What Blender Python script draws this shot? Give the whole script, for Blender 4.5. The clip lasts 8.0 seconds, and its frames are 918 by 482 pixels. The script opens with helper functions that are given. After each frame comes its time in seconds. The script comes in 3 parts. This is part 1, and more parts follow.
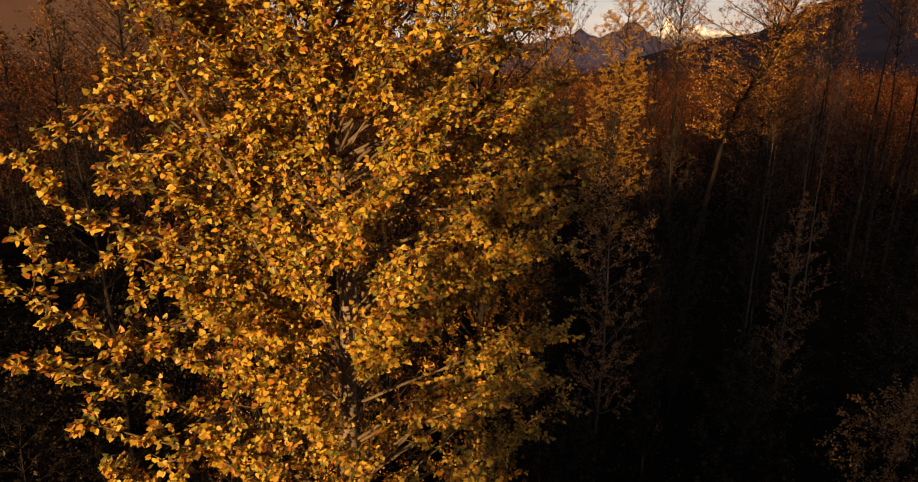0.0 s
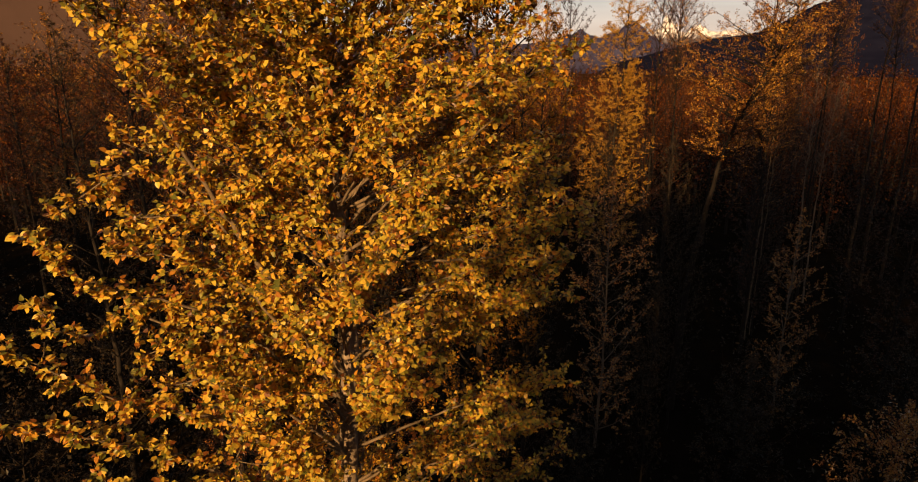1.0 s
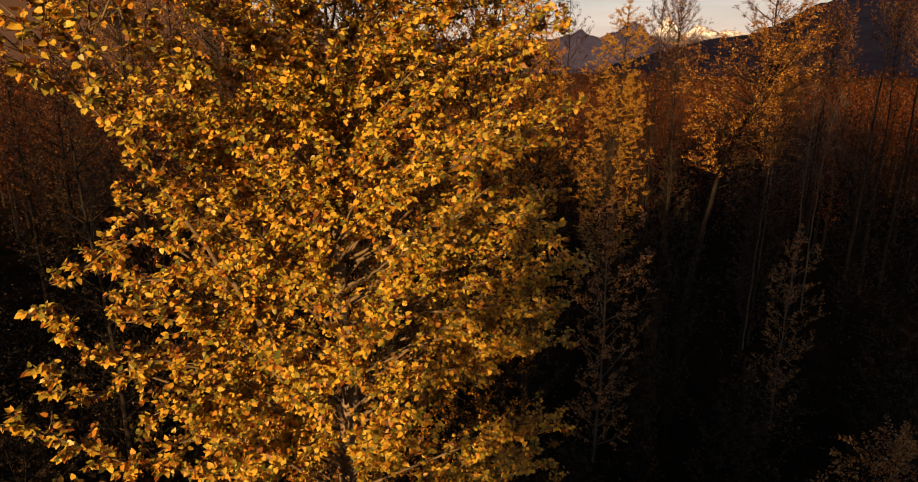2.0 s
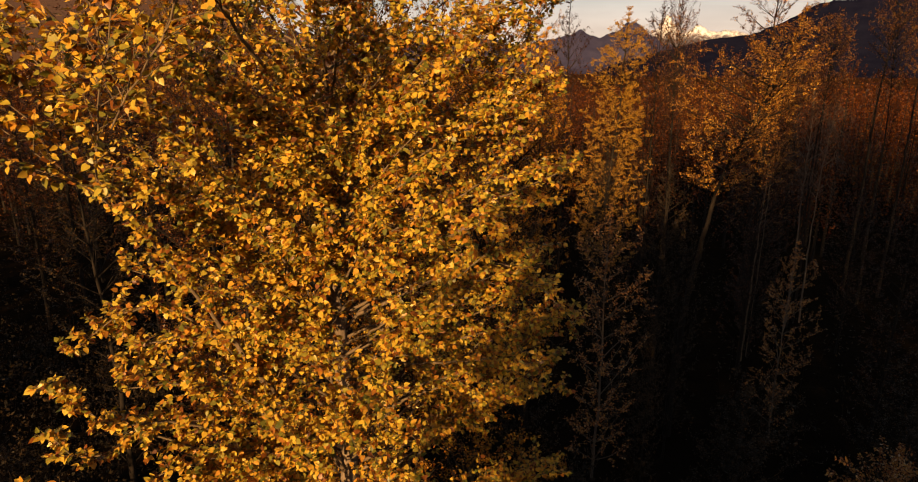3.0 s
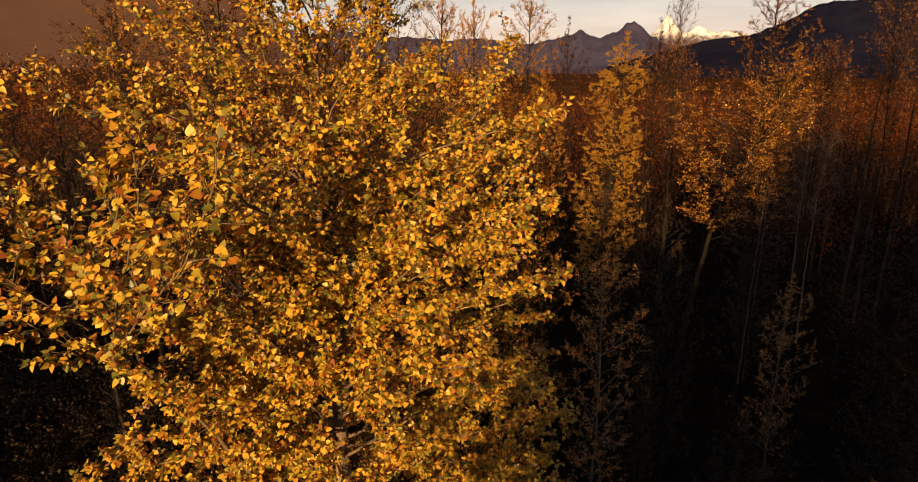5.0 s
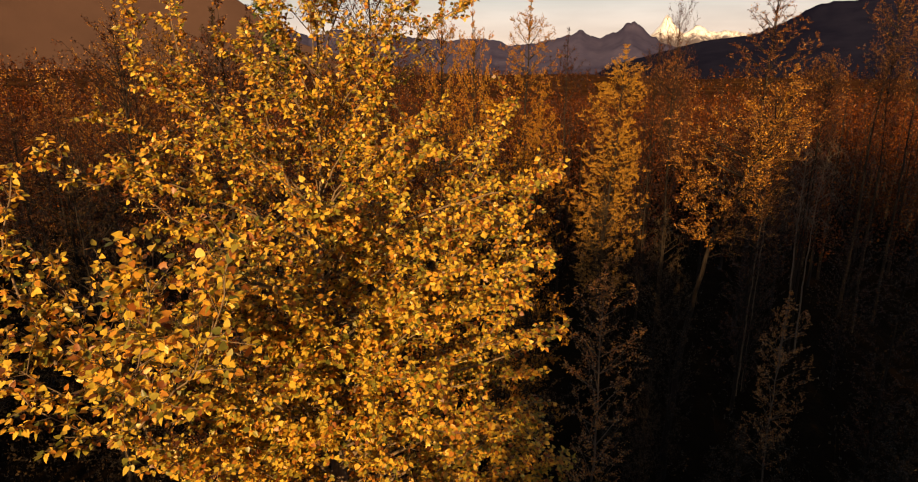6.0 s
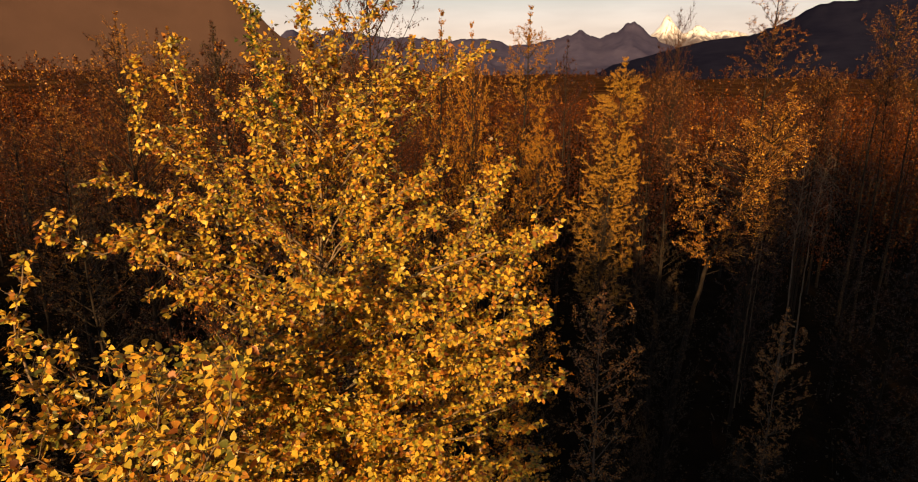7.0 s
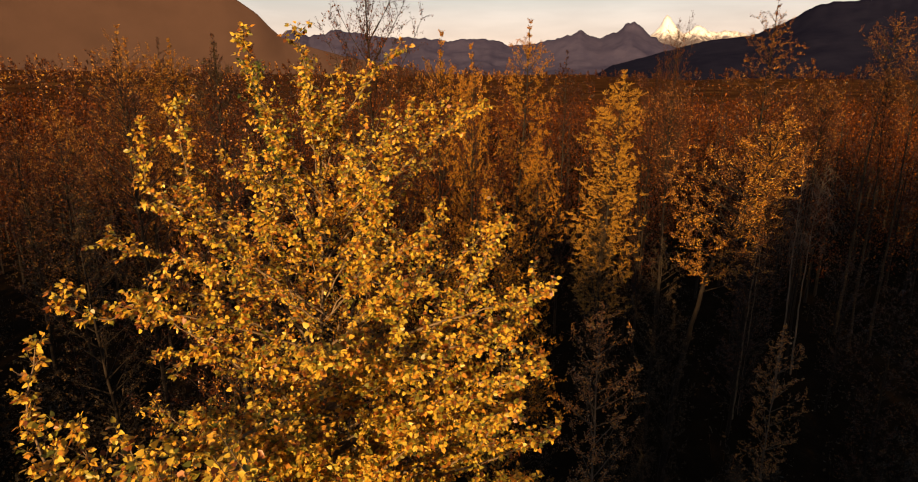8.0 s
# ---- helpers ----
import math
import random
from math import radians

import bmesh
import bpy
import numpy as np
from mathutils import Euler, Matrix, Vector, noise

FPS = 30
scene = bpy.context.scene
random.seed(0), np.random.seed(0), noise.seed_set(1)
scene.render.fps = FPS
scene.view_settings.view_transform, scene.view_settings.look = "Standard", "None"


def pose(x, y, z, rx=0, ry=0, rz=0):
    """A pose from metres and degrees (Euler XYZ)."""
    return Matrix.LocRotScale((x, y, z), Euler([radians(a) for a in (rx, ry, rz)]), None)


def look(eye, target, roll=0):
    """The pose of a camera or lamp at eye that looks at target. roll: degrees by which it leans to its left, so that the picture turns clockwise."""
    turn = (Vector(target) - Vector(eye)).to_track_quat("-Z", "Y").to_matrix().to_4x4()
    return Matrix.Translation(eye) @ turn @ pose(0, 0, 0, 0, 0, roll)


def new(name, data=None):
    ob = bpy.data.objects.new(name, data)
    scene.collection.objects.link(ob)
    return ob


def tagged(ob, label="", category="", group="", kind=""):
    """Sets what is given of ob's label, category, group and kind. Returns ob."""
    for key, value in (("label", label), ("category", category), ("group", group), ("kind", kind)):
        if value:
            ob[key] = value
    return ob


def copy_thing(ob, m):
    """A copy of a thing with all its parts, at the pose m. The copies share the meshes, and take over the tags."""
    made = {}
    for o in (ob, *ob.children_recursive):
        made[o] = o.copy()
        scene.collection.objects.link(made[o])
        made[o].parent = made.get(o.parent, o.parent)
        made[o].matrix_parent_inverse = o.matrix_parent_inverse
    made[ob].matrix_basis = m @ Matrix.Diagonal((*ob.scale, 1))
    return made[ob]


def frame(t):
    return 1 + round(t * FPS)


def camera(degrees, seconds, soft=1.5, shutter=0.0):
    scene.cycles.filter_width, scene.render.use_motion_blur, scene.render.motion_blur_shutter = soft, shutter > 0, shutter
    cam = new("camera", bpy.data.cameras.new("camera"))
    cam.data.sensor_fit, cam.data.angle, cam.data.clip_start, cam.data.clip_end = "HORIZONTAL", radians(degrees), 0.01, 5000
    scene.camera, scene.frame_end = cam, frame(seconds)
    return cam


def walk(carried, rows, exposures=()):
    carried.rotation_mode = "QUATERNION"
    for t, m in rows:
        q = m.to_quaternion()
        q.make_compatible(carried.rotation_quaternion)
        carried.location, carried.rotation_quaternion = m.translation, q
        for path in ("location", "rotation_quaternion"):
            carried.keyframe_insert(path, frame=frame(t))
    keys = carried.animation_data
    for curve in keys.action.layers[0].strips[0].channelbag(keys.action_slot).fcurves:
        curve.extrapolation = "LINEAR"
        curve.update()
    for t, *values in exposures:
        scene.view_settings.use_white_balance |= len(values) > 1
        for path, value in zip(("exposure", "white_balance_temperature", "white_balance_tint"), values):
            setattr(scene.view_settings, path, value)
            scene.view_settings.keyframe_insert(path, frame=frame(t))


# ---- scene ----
cam = camera(73.7, 8.0, soft=1.1)
# seconds, x, y, z: a straight, slow climb with the camera tipped down
PITCH = -15.4
PATH = [
    (0, 0, 0, 11),
    (0.5, 0.01, 0.011, 11.259),
    (1, 0.013, 0.02, 11.51),
    (1.5, 0.024, 0.03, 11.769),
    (3, 0.061, 0.069, 12.583),
    (3.5, 0.063, 0.087, 12.857),
    (4, 0.069, 0.106, 13.137),
    (4.5, 0.083, 0.123, 13.422),
    (6, 0.109, 0.152, 14.296),
    (6.5, 0.117, 0.165, 14.59),
    (7, 0.129, 0.173, 14.885),
    (7.5, 0.139, 0.181, 15.18),
    (8, 0.146, 0.19, 15.476),
]
walk(cam, [(t, pose(x, y, z, 90 + PITCH, 0, 0)) for t, x, y, z in PATH], exposures=[(0.0, 0.8, 7750, 20), (8.0, 1.04, 7750, 20)])

# ---- sky and sun ----
SUN_AZ, SUN_EL = radians(192), radians(13)      # compass bearing (y is north) and height of the low sun
world = bpy.data.worlds.new("world")
scene.world = world
world.use_nodes = True
wn = world.node_tree.nodes
sky = wn.new("ShaderNodeTexSky")
sky.sky_type, sky.sun_disc = "NISHITA", False
sky.sun_elevation, sky.sun_rotation = SUN_EL, SUN_AZ
sky.air_density, sky.dust_density, sky.ozone_density = 1.0, 1.5, 1.0
wn["Background"].inputs["Strength"].default_value = 0.055
# thin evening haze all round the horizon, fading upwards
wl = world.node_tree.links
where, split = wn.new("ShaderNodeTexCoord"), wn.new("ShaderNodeSeparateXYZ")
wl.new(where.outputs["Generated"], split.inputs[0])
fade = wn.new("ShaderNodeMapRange")
fade.interpolation_type = "SMOOTHSTEP"
fade.inputs["From Min"].default_value, fade.inputs["From Max"].default_value = 0.085, 0.15
fade.inputs["To Min"].default_value, fade.inputs["To Max"].default_value = 1.0, 0.0
wl.new(split.outputs["Z"], fade.inputs["Value"])
tone = wn.new("ShaderNodeValToRGB")
tone.color_ramp.elements[0].position, tone.color_ramp.elements[0].color = 0.02, (9.0, 7.6, 6.3, 1)
tone.color_ramp.elements[1].position, tone.color_ramp.elements[1].color = 0.12, (5.9, 6.8, 7.0, 1)
wl.new(split.outputs["Z"], tone.inputs["Fac"])
# faint streaks of thin cloud
streak, scale = wn.new("ShaderNodeTexNoise"), wn.new("ShaderNodeMapping")
scale.inputs["Scale"].default_value = (3.0, 3.0, 16.0)
streak.inputs["Scale"].default_value, streak.inputs["Detail"].default_value = 1.6, 5.0
wl.new(where.outputs["Generated"], scale.inputs["Vector"])
wl.new(scale.outputs[0], streak.inputs["Vector"])
dim = wn.new("ShaderNodeMapRange")
dim.inputs["From Min"].default_value, dim.inputs["From Max"].default_value = 0.35, 0.7
dim.inputs["To Min"].default_value, dim.inputs["To Max"].default_value = 0.86, 1.06
wl.new(streak.outputs["Fac"], dim.inputs["Value"])
cloud = wn.new("ShaderNodeVectorMath")
cloud.operation = "SCALE"
wl.new(tone.outputs["Color"], cloud.inputs[0])
wl.new(dim.outputs[0], cloud.inputs["Scale"])
haze = wn.new("ShaderNodeMix")
haze.data_type = "RGBA"
wl.new(fade.outputs[0], haze.inputs["Factor"])
wl.new(sky.outputs["Color"], haze.inputs["A"])
wl.new(cloud.outputs[0], haze.inputs["B"])
wl.new(haze.outputs["Result"], wn["Background"].inputs["Color"])
sun = new("sun", bpy.data.lights.new("sun", "SUN"))
sun.data.energy, sun.data.angle, sun.data.color = 5.0, radians(0.6), (1.0, 0.67, 0.3)
to_sun = Vector((math.sin(SUN_AZ) * math.cos(SUN_EL), math.cos(SUN_AZ) * math.cos(SUN_EL), math.sin(SUN_EL)))
sun.matrix_world = look(to_sun * 60, (0, 0, 0))


# ---- materials ----
def material(name):
    m = bpy.data.materials.new(name)
    m.use_nodes = True
    nt = m.node_tree
    return m, nt, nt.nodes["Principled BSDF"]


def node(nt, kind, **inputs):
    n = nt.nodes.new(kind)
    for k, v in inputs.items():
        n.inputs[k.replace("_", " ")].default_value = v
    return n


def ramp(nt, fac, stops):
    r = nt.nodes.new("ShaderNodeValToRGB")
    while len(r.color_ramp.elements) < len(stops):
        r.color_ramp.elements.new(0.5)
    for e, (p, c) in zip(r.color_ramp.elements, stops):
        e.position, e.color = p, (*c, 1)
    nt.links.new(fac, r.inputs["Fac"])
    return r.outputs["Color"]


def leaf_material(name, stops, translucency=0.24, blotch=0.25, gloss=0.12):
    """Autumn leaf: every leaf its own tint, thin enough to let light through, with faint browning."""
    m, nt, bsdf = material(name)
    geo, info = nt.nodes.new("ShaderNodeNewGeometry"), nt.nodes.new("ShaderNodeObjectInfo")
    add = nt.nodes.new("ShaderNodeMath")
    add.operation = "ADD"
    wrap = nt.nodes.new("ShaderNodeMath")
    wrap.operation = "FRACT"
    nt.links.new(geo.outputs["Random Per Island"], add.inputs[0])
    nt.links.new(info.outputs["Random"], add.inputs[1])
    nt.links.new(add.outputs[0], wrap.inputs[0])
    tint = ramp(nt, wrap.outputs[0], stops)
    co = nt.nodes.new("ShaderNodeTexCoord")
    tex = node(nt, "ShaderNodeTexNoise", Scale=38.0, Detail=3.0)
    nt.links.new(co.outputs["Object"], tex.inputs["Vector"])
    spot = ramp(nt, tex.outputs["Fac"], [(0.35, (0.55, 0.38, 0.3)), (0.6, (1, 1, 1))])
    mix = nt.nodes.new("ShaderNodeMix")
    mix.data_type, mix.blend_type = "RGBA", "MULTIPLY"
    mix.inputs["Factor"].default_value = blotch
    nt.links.new(tint, mix.inputs["A"])
    nt.links.new(spot, mix.inputs["B"])
    colour = mix.outputs["Result"]
    nt.links.new(colour, bsdf.inputs["Base Color"])
    bsdf.inputs["Roughness"].default_value = 0.38
    bsdf.inputs["Specular IOR Level"].default_value = gloss
    thin = nt.nodes.new("ShaderNodeBsdfTranslucent")
    warm = nt.nodes.new("ShaderNodeMix")
    warm.data_type, warm.blend_type = "RGBA", "MULTIPLY"
    warm.inputs["Factor"].default_value = 1.0
    warm.inputs["B"].default_value = (1.0, 0.66, 0.42, 1)
    nt.links.new(colour, warm.inputs["A"])
    nt.links.new(warm.outputs["Result"], thin.inputs["Color"])
    both = nt.nodes.new("ShaderNodeMixShader")
    both.inputs["Fac"].default_value = translucency
    nt.links.new(bsdf.outputs[0], both.inputs[1])
    nt.links.new(thin.outputs[0], both.inputs[2])
    nt.links.new(both.outputs[0], nt.nodes["Material Output"].inputs["Surface"])
    return m


def rough_material(name, stops, scale, stretch=(1, 1, 1), bump=0.4, roughness=0.9, detail=6.0, fine=5.0, specular=0.15):
    """Bark, soil, rock: noise at two scales, with relief."""
    m, nt, bsdf = material(name)
    co = nt.nodes.new("ShaderNodeTexCoord")
    mp = nt.nodes.new("ShaderNodeMapping")
    mp.inputs["Scale"].default_value = stretch
    nt.links.new(co.outputs["Object"], mp.inputs["Vector"])
    big = node(nt, "ShaderNodeTexNoise", Scale=scale, Detail=detail, Roughness=0.65)
    small = node(nt, "ShaderNodeTexNoise", Scale=scale * fine, Detail=4.0)
    nt.links.new(mp.outputs[0], big.inputs["Vector"])
    nt.links.new(mp.outputs[0], small.inputs["Vector"])
    mean = nt.nodes.new("ShaderNodeMix")
    mean.inputs["Factor"].default_value = 0.4
    nt.links.new(big.outputs["Fac"], mean.inputs["A"])
    nt.links.new(small.outputs["Fac"], mean.inputs["B"])
    nt.links.new(ramp(nt, mean.outputs["Result"], stops), bsdf.inputs["Base Color"])
    bp = node(nt, "ShaderNodeBump", Strength=bump, Distance=0.02)
    nt.links.new(mean.outputs["Result"], bp.inputs["Height"])
    nt.links.new(bp.outputs[0], bsdf.inputs["Normal"])
    bsdf.inputs["Roughness"].default_value = roughness
    bsdf.inputs["Specular IOR Level"].default_value = specular
    return m


GOLD = leaf_material("gold_leaf", [(0.0, (0.07, 0.085, 0.02)), (0.16, (0.22, 0.2, 0.035)), (0.36, (0.55, 0.41, 0.066)), (0.6, (0.64, 0.4, 0.062)), (0.78, (0.48, 0.225, 0.038)),
                                   (0.9, (0.24, 0.08, 0.02)), (1.0, (0.09, 0.032, 0.012))], translucency=0.34, gloss=0.32)
GREEN = leaf_material("green_leaf", [(0.0, (0.025, 0.05, 0.014)), (0.6, (0.05, 0.085, 0.018)), (1.0, (0.14, 0.14, 0.025))])
OCHRE = leaf_material("ochre_leaf", [(0.0, (0.26, 0.17, 0.026)), (0.5, (0.39, 0.185, 0.024)), (0.85, (0.3, 0.11, 0.016)), (1.0, (0.13, 0.042, 0.01))])
AMBER = leaf_material("amber_leaf", [(0.0, (0.028, 0.009, 0.005)), (0.5, (0.068, 0.02, 0.007)), (0.76, (0.18, 0.06, 0.013)), (0.9, (0.42, 0.19, 0.033)), (1.0, (0.7, 0.42, 0.085))], gloss=0.3)
TAWNY = leaf_material("tawny_leaf", [(0.0, (0.055, 0.016, 0.007)), (0.45, (0.19, 0.07, 0.013)), (0.8, (0.44, 0.21, 0.03)), (1.0, (0.75, 0.47, 0.09))], gloss=0.3)
HONEY = leaf_material("honey_leaf", [(0.0, (0.2, 0.1, 0.02)), (0.3, (0.42, 0.25, 0.04)), (0.65, (0.58, 0.35, 0.05)), (0.85, (0.42, 0.19, 0.028)), (1.0, (0.16, 0.055, 0.012))], gloss=0.25)
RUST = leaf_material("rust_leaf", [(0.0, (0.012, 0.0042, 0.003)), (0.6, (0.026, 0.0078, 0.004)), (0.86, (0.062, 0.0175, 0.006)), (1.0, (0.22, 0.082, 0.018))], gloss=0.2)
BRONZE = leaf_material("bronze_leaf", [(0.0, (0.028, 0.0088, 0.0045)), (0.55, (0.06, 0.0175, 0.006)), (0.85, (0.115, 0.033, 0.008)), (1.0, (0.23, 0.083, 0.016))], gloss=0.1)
COPPER = leaf_material("copper_leaf", [(0.0, (0.24, 0.09, 0.04)), (0.5, (0.45, 0.2, 0.07)), (0.85, (0.6, 0.33, 0.08)), (1.0, (0.65, 0.52, 0.36))])
SHADED_OLIVE = leaf_material("shaded_olive_leaf", [(0.0, (0.02, 0.018, 0.013)), (0.5, (0.033, 0.024, 0.015)), (0.85, (0.05, 0.031, 0.015)), (1.0, (0.1, 0.06, 0.027))])
BARK = rough_material("bark", [(0.3, (0.06, 0.042, 0.03)), (0.6, (0.2, 0.15, 0.11)), (0.8, (0.34, 0.27, 0.2))], 9.0, (1, 1, 0.18), 0.8)
LIMB_BARK = rough_material("limb_bark", [(0.3, (0.06, 0.043, 0.03)), (0.6, (0.16, 0.115, 0.075)), (0.8, (0.3, 0.23, 0.16))], 14.0, (1, 1, 0.4), 0.5)
GREY_BARK = rough_material("grey_bark", [(0.3, (0.06, 0.045, 0.035)), (0.6, (0.15, 0.115, 0.09)), (0.8, (0.24, 0.19, 0.15))], 12.0, (1, 1, 0.3), 0.5)
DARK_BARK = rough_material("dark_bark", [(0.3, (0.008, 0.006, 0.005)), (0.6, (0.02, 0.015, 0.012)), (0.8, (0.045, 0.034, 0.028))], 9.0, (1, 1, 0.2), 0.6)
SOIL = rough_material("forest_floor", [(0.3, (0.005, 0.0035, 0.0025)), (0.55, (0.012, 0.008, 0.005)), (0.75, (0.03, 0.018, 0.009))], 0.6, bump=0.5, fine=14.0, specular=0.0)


def brush_land(m):
    """Dry grass and low brush take over from leaf litter beyond the woods."""
    nt = m.node_tree
    bsdf = nt.nodes["Principled BSDF"]
    litter = bsdf.inputs["Base Color"].links[0].from_socket
    co, far = nt.nodes.new("ShaderNodeTexCoord"), nt.nodes.new("ShaderNodeVectorMath")
    far.operation = "LENGTH"
    nt.links.new(co.outputs["Object"], far.inputs[0])
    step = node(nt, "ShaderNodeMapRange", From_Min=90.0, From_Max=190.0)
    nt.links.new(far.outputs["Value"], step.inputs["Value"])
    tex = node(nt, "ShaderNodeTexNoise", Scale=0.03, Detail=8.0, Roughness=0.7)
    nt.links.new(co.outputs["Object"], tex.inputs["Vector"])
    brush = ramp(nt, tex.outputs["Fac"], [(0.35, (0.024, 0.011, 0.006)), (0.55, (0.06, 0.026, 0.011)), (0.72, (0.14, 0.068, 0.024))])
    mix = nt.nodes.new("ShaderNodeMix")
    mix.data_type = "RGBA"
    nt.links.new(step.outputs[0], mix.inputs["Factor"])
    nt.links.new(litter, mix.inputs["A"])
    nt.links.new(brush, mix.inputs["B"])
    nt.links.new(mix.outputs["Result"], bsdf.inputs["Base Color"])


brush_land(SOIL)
HILL = rough_material("brown_hill", [(0.3, (0.046, 0.029, 0.026)), (0.7, (0.068, 0.042, 0.037))], 0.004, bump=0.2, specular=0.0)
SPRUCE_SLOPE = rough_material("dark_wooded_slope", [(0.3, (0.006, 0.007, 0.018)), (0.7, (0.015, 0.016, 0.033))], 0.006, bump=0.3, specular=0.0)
RANGE = rough_material("hazy_range", [(0.3, (0.03, 0.031, 0.068)), (0.7, (0.066, 0.063, 0.112))], 0.004, bump=0.3, specular=0.0)


def snow_material():
    m, nt, bsdf = material("snowy_rock")
    co, sep = nt.nodes.new("ShaderNodeTexCoord"), nt.nodes.new("ShaderNodeSeparateXYZ")
    nt.links.new(co.outputs["Object"], sep.inputs[0])
    tex = node(nt, "ShaderNodeTexNoise", Scale=0.03, Detail=8.0, Roughness=0.75)
    nt.links.new(co.outputs["Object"], tex.inputs["Vector"])
    up = node(nt, "ShaderNodeMapRange", From_Min=170.0, From_Max=400.0)
    nt.links.new(sep.outputs["Z"], up.inputs["Value"])
    add = nt.nodes.new("ShaderNodeMath")
    nt.links.new(tex.outputs["Fac"], add.inputs[0])
    nt.links.new(up.outputs[0], add.inputs[1])
    nt.links.new(ramp(nt, add.outputs[0], [(0.66, (0.09, 0.085, 0.11)), (0.78, (0.4, 0.4, 0.45)), (0.9, (0.8, 0.82, 0.87))]), bsdf.inputs["Base Color"])
    bsdf.inputs["Roughness"].default_value = 0.8
    return m


SNOW = snow_material()


# ---- builders ----
def link_mesh(name, verts, faces, mat, parent=None, label="", smooth=False, kind=""):
    me = bpy.data.meshes.new(name)
    me.from_pydata(verts, [], faces)
    me.materials.append(mat)
    if smooth:
        me.polygons.foreach_set("use_smooth", [True] * len(me.polygons))
    me.update()
    ob = new(name, me)
    ob.parent = parent
    return tagged(ob, label=label, kind=kind)


class Wood:
    """Tapered, bent tubes gathered for one mesh."""
    def __init__(self):
        self.v, self.f = [], []

    def tube(self, pts, r0, r1, sides=5, rough=0.0, rng=random):
        n, base = len(pts), len(self.v)
        for i, p in enumerate(pts):
            d = (pts[min(i + 1, n - 1)] - pts[max(i - 1, 0)])
            d = d.normalized() if d.length > 1e-6 else Vector((0, 0, 1))
            a = d.cross(Vector((0.31, 0.95, 0.05))).normalized()
            b = d.cross(a)
            r = r0 + (r1 - r0) * i / max(1, n - 1)
            for k in range(sides):
                ang = math.tau * k / sides
                rr = r * (1 + rough * (rng.random() - 0.5))
                self.v.append(p + a * (math.cos(ang) * rr) + b * (math.sin(ang) * rr))
        for i in range(n - 1):
            for k in range(sides):
                k2 = (k + 1) % sides
                self.f.append((base + i * sides + k, base + i * sides + k2, base + (i + 1) * sides + k2, base + (i + 1) * sides + k))
        self.f.append(tuple(base + (n - 1) * sides + k for k in range(sides)))


LEAF_V = np.array([(0, 0, 0), (0.34, -0.05, 0.05), (0.5, 0.26, 0.1), (0.34, 0.62, 0.05), (0, 1.0, -0.1), (-0.34, 0.62, 0.05),
                   (-0.5, 0.26, 0.1), (-0.34, -0.05, 0.05), (0, 0.42, -0.03), (0.016, -0.5, 0.06), (-0.016, -0.5, 0.06)])
LEAF_F = [(0, 1, 2, 8), (8, 2, 3, 4), (8, 4, 5, 6), (0, 8, 6, 7), (9, 0, 10)]
CHIP_V = np.array([(0, 0, 0), (0.36, 0.42, 0.06), (0, 1.0, -0.05), (-0.36, 0.42, 0.06)])
CHIP_F = [(0, 1, 2, 3)]


class Leaves:
    """Leaf places: base, direction of the tip, normal, length."""
    def __init__(self):
        self.p, self.d, self.n, self.s = [], [], [], []

    def add(self, p, d, n, s):
        self.p.append(tuple(p)), self.d.append(tuple(d)), self.n.append(tuple(n)), self.s.append(s)

    def frames(self):
        p, d, n = np.array(self.p), np.array(self.d), np.array(self.n)
        d = d / np.linalg.norm(d, axis=1)[:, None]
        x = np.cross(d, n)
        x = x / (np.linalg.norm(x, axis=1)[:, None] + 1e-9)
        return p, x, d, np.cross(x, d), np.array(self.s)

    def mesh(self, name, mat, parent, fine, keep=None, label=""):
        if not self.p:
            return None
        p, x, d, n, s = self.frames()
        if keep is not None:
            p, x, d, n, s = p[keep], x[keep], d[keep], n[keep], s[keep]
        tv, tf = (LEAF_V, LEAF_F) if fine else (CHIP_V, CHIP_F)
        # curl differs from leaf to leaf
        curl = np.random.uniform(-0.5, 1.3, len(p))[:, None]
        wide = np.random.uniform(0.66, 0.96, len(p))[:, None]
        v = p[:, None] + s[:, None, None] * (x[:, None] * (tv[None, :, 0] * wide)[..., None] + d[:, None] * tv[None, :, 1, None]
                                             + n[:, None] * (tv[None, :, 2] * curl)[..., None])
        m = len(tv)
        faces = [tuple(i * m + k for k in q) for i in range(len(p)) for q in tf]
        return link_mesh(name, v.reshape(-1, 3).tolist(), faces, mat, parent, label, smooth=fine, kind="stuff")


def smooth_line(pts, step, rng, wobble):
    """A curve through the points, with small kinks."""
    pts = [Vector(p) for p in pts]
    ext = [pts[0] * 2 - pts[1]] + pts + [pts[-1] * 2 - pts[-2]]
    out = []
    for i in range(1, len(ext) - 2):
        p0, p1, p2, p3 = ext[i - 1:i + 3]
        k = max(2, int((p2 - p1).length / step))
        for j in range(k):
            t = j / k
            out.append(0.5 * (2 * p1 + (p2 - p0) * t + (2 * p0 - 5 * p1 + 4 * p2 - p3) * t * t + (3 * p1 - p0 - 3 * p2 + p3) * t ** 3))
    out.append(pts[-1])
    for i in range(1, len(out) - 1):
        out[i] = out[i] + Vector((rng.uniform(-1, 1), rng.uniform(-1, 1), rng.uniform(-1, 1))) * wobble
    return out


def any_way(rng):
    while True:
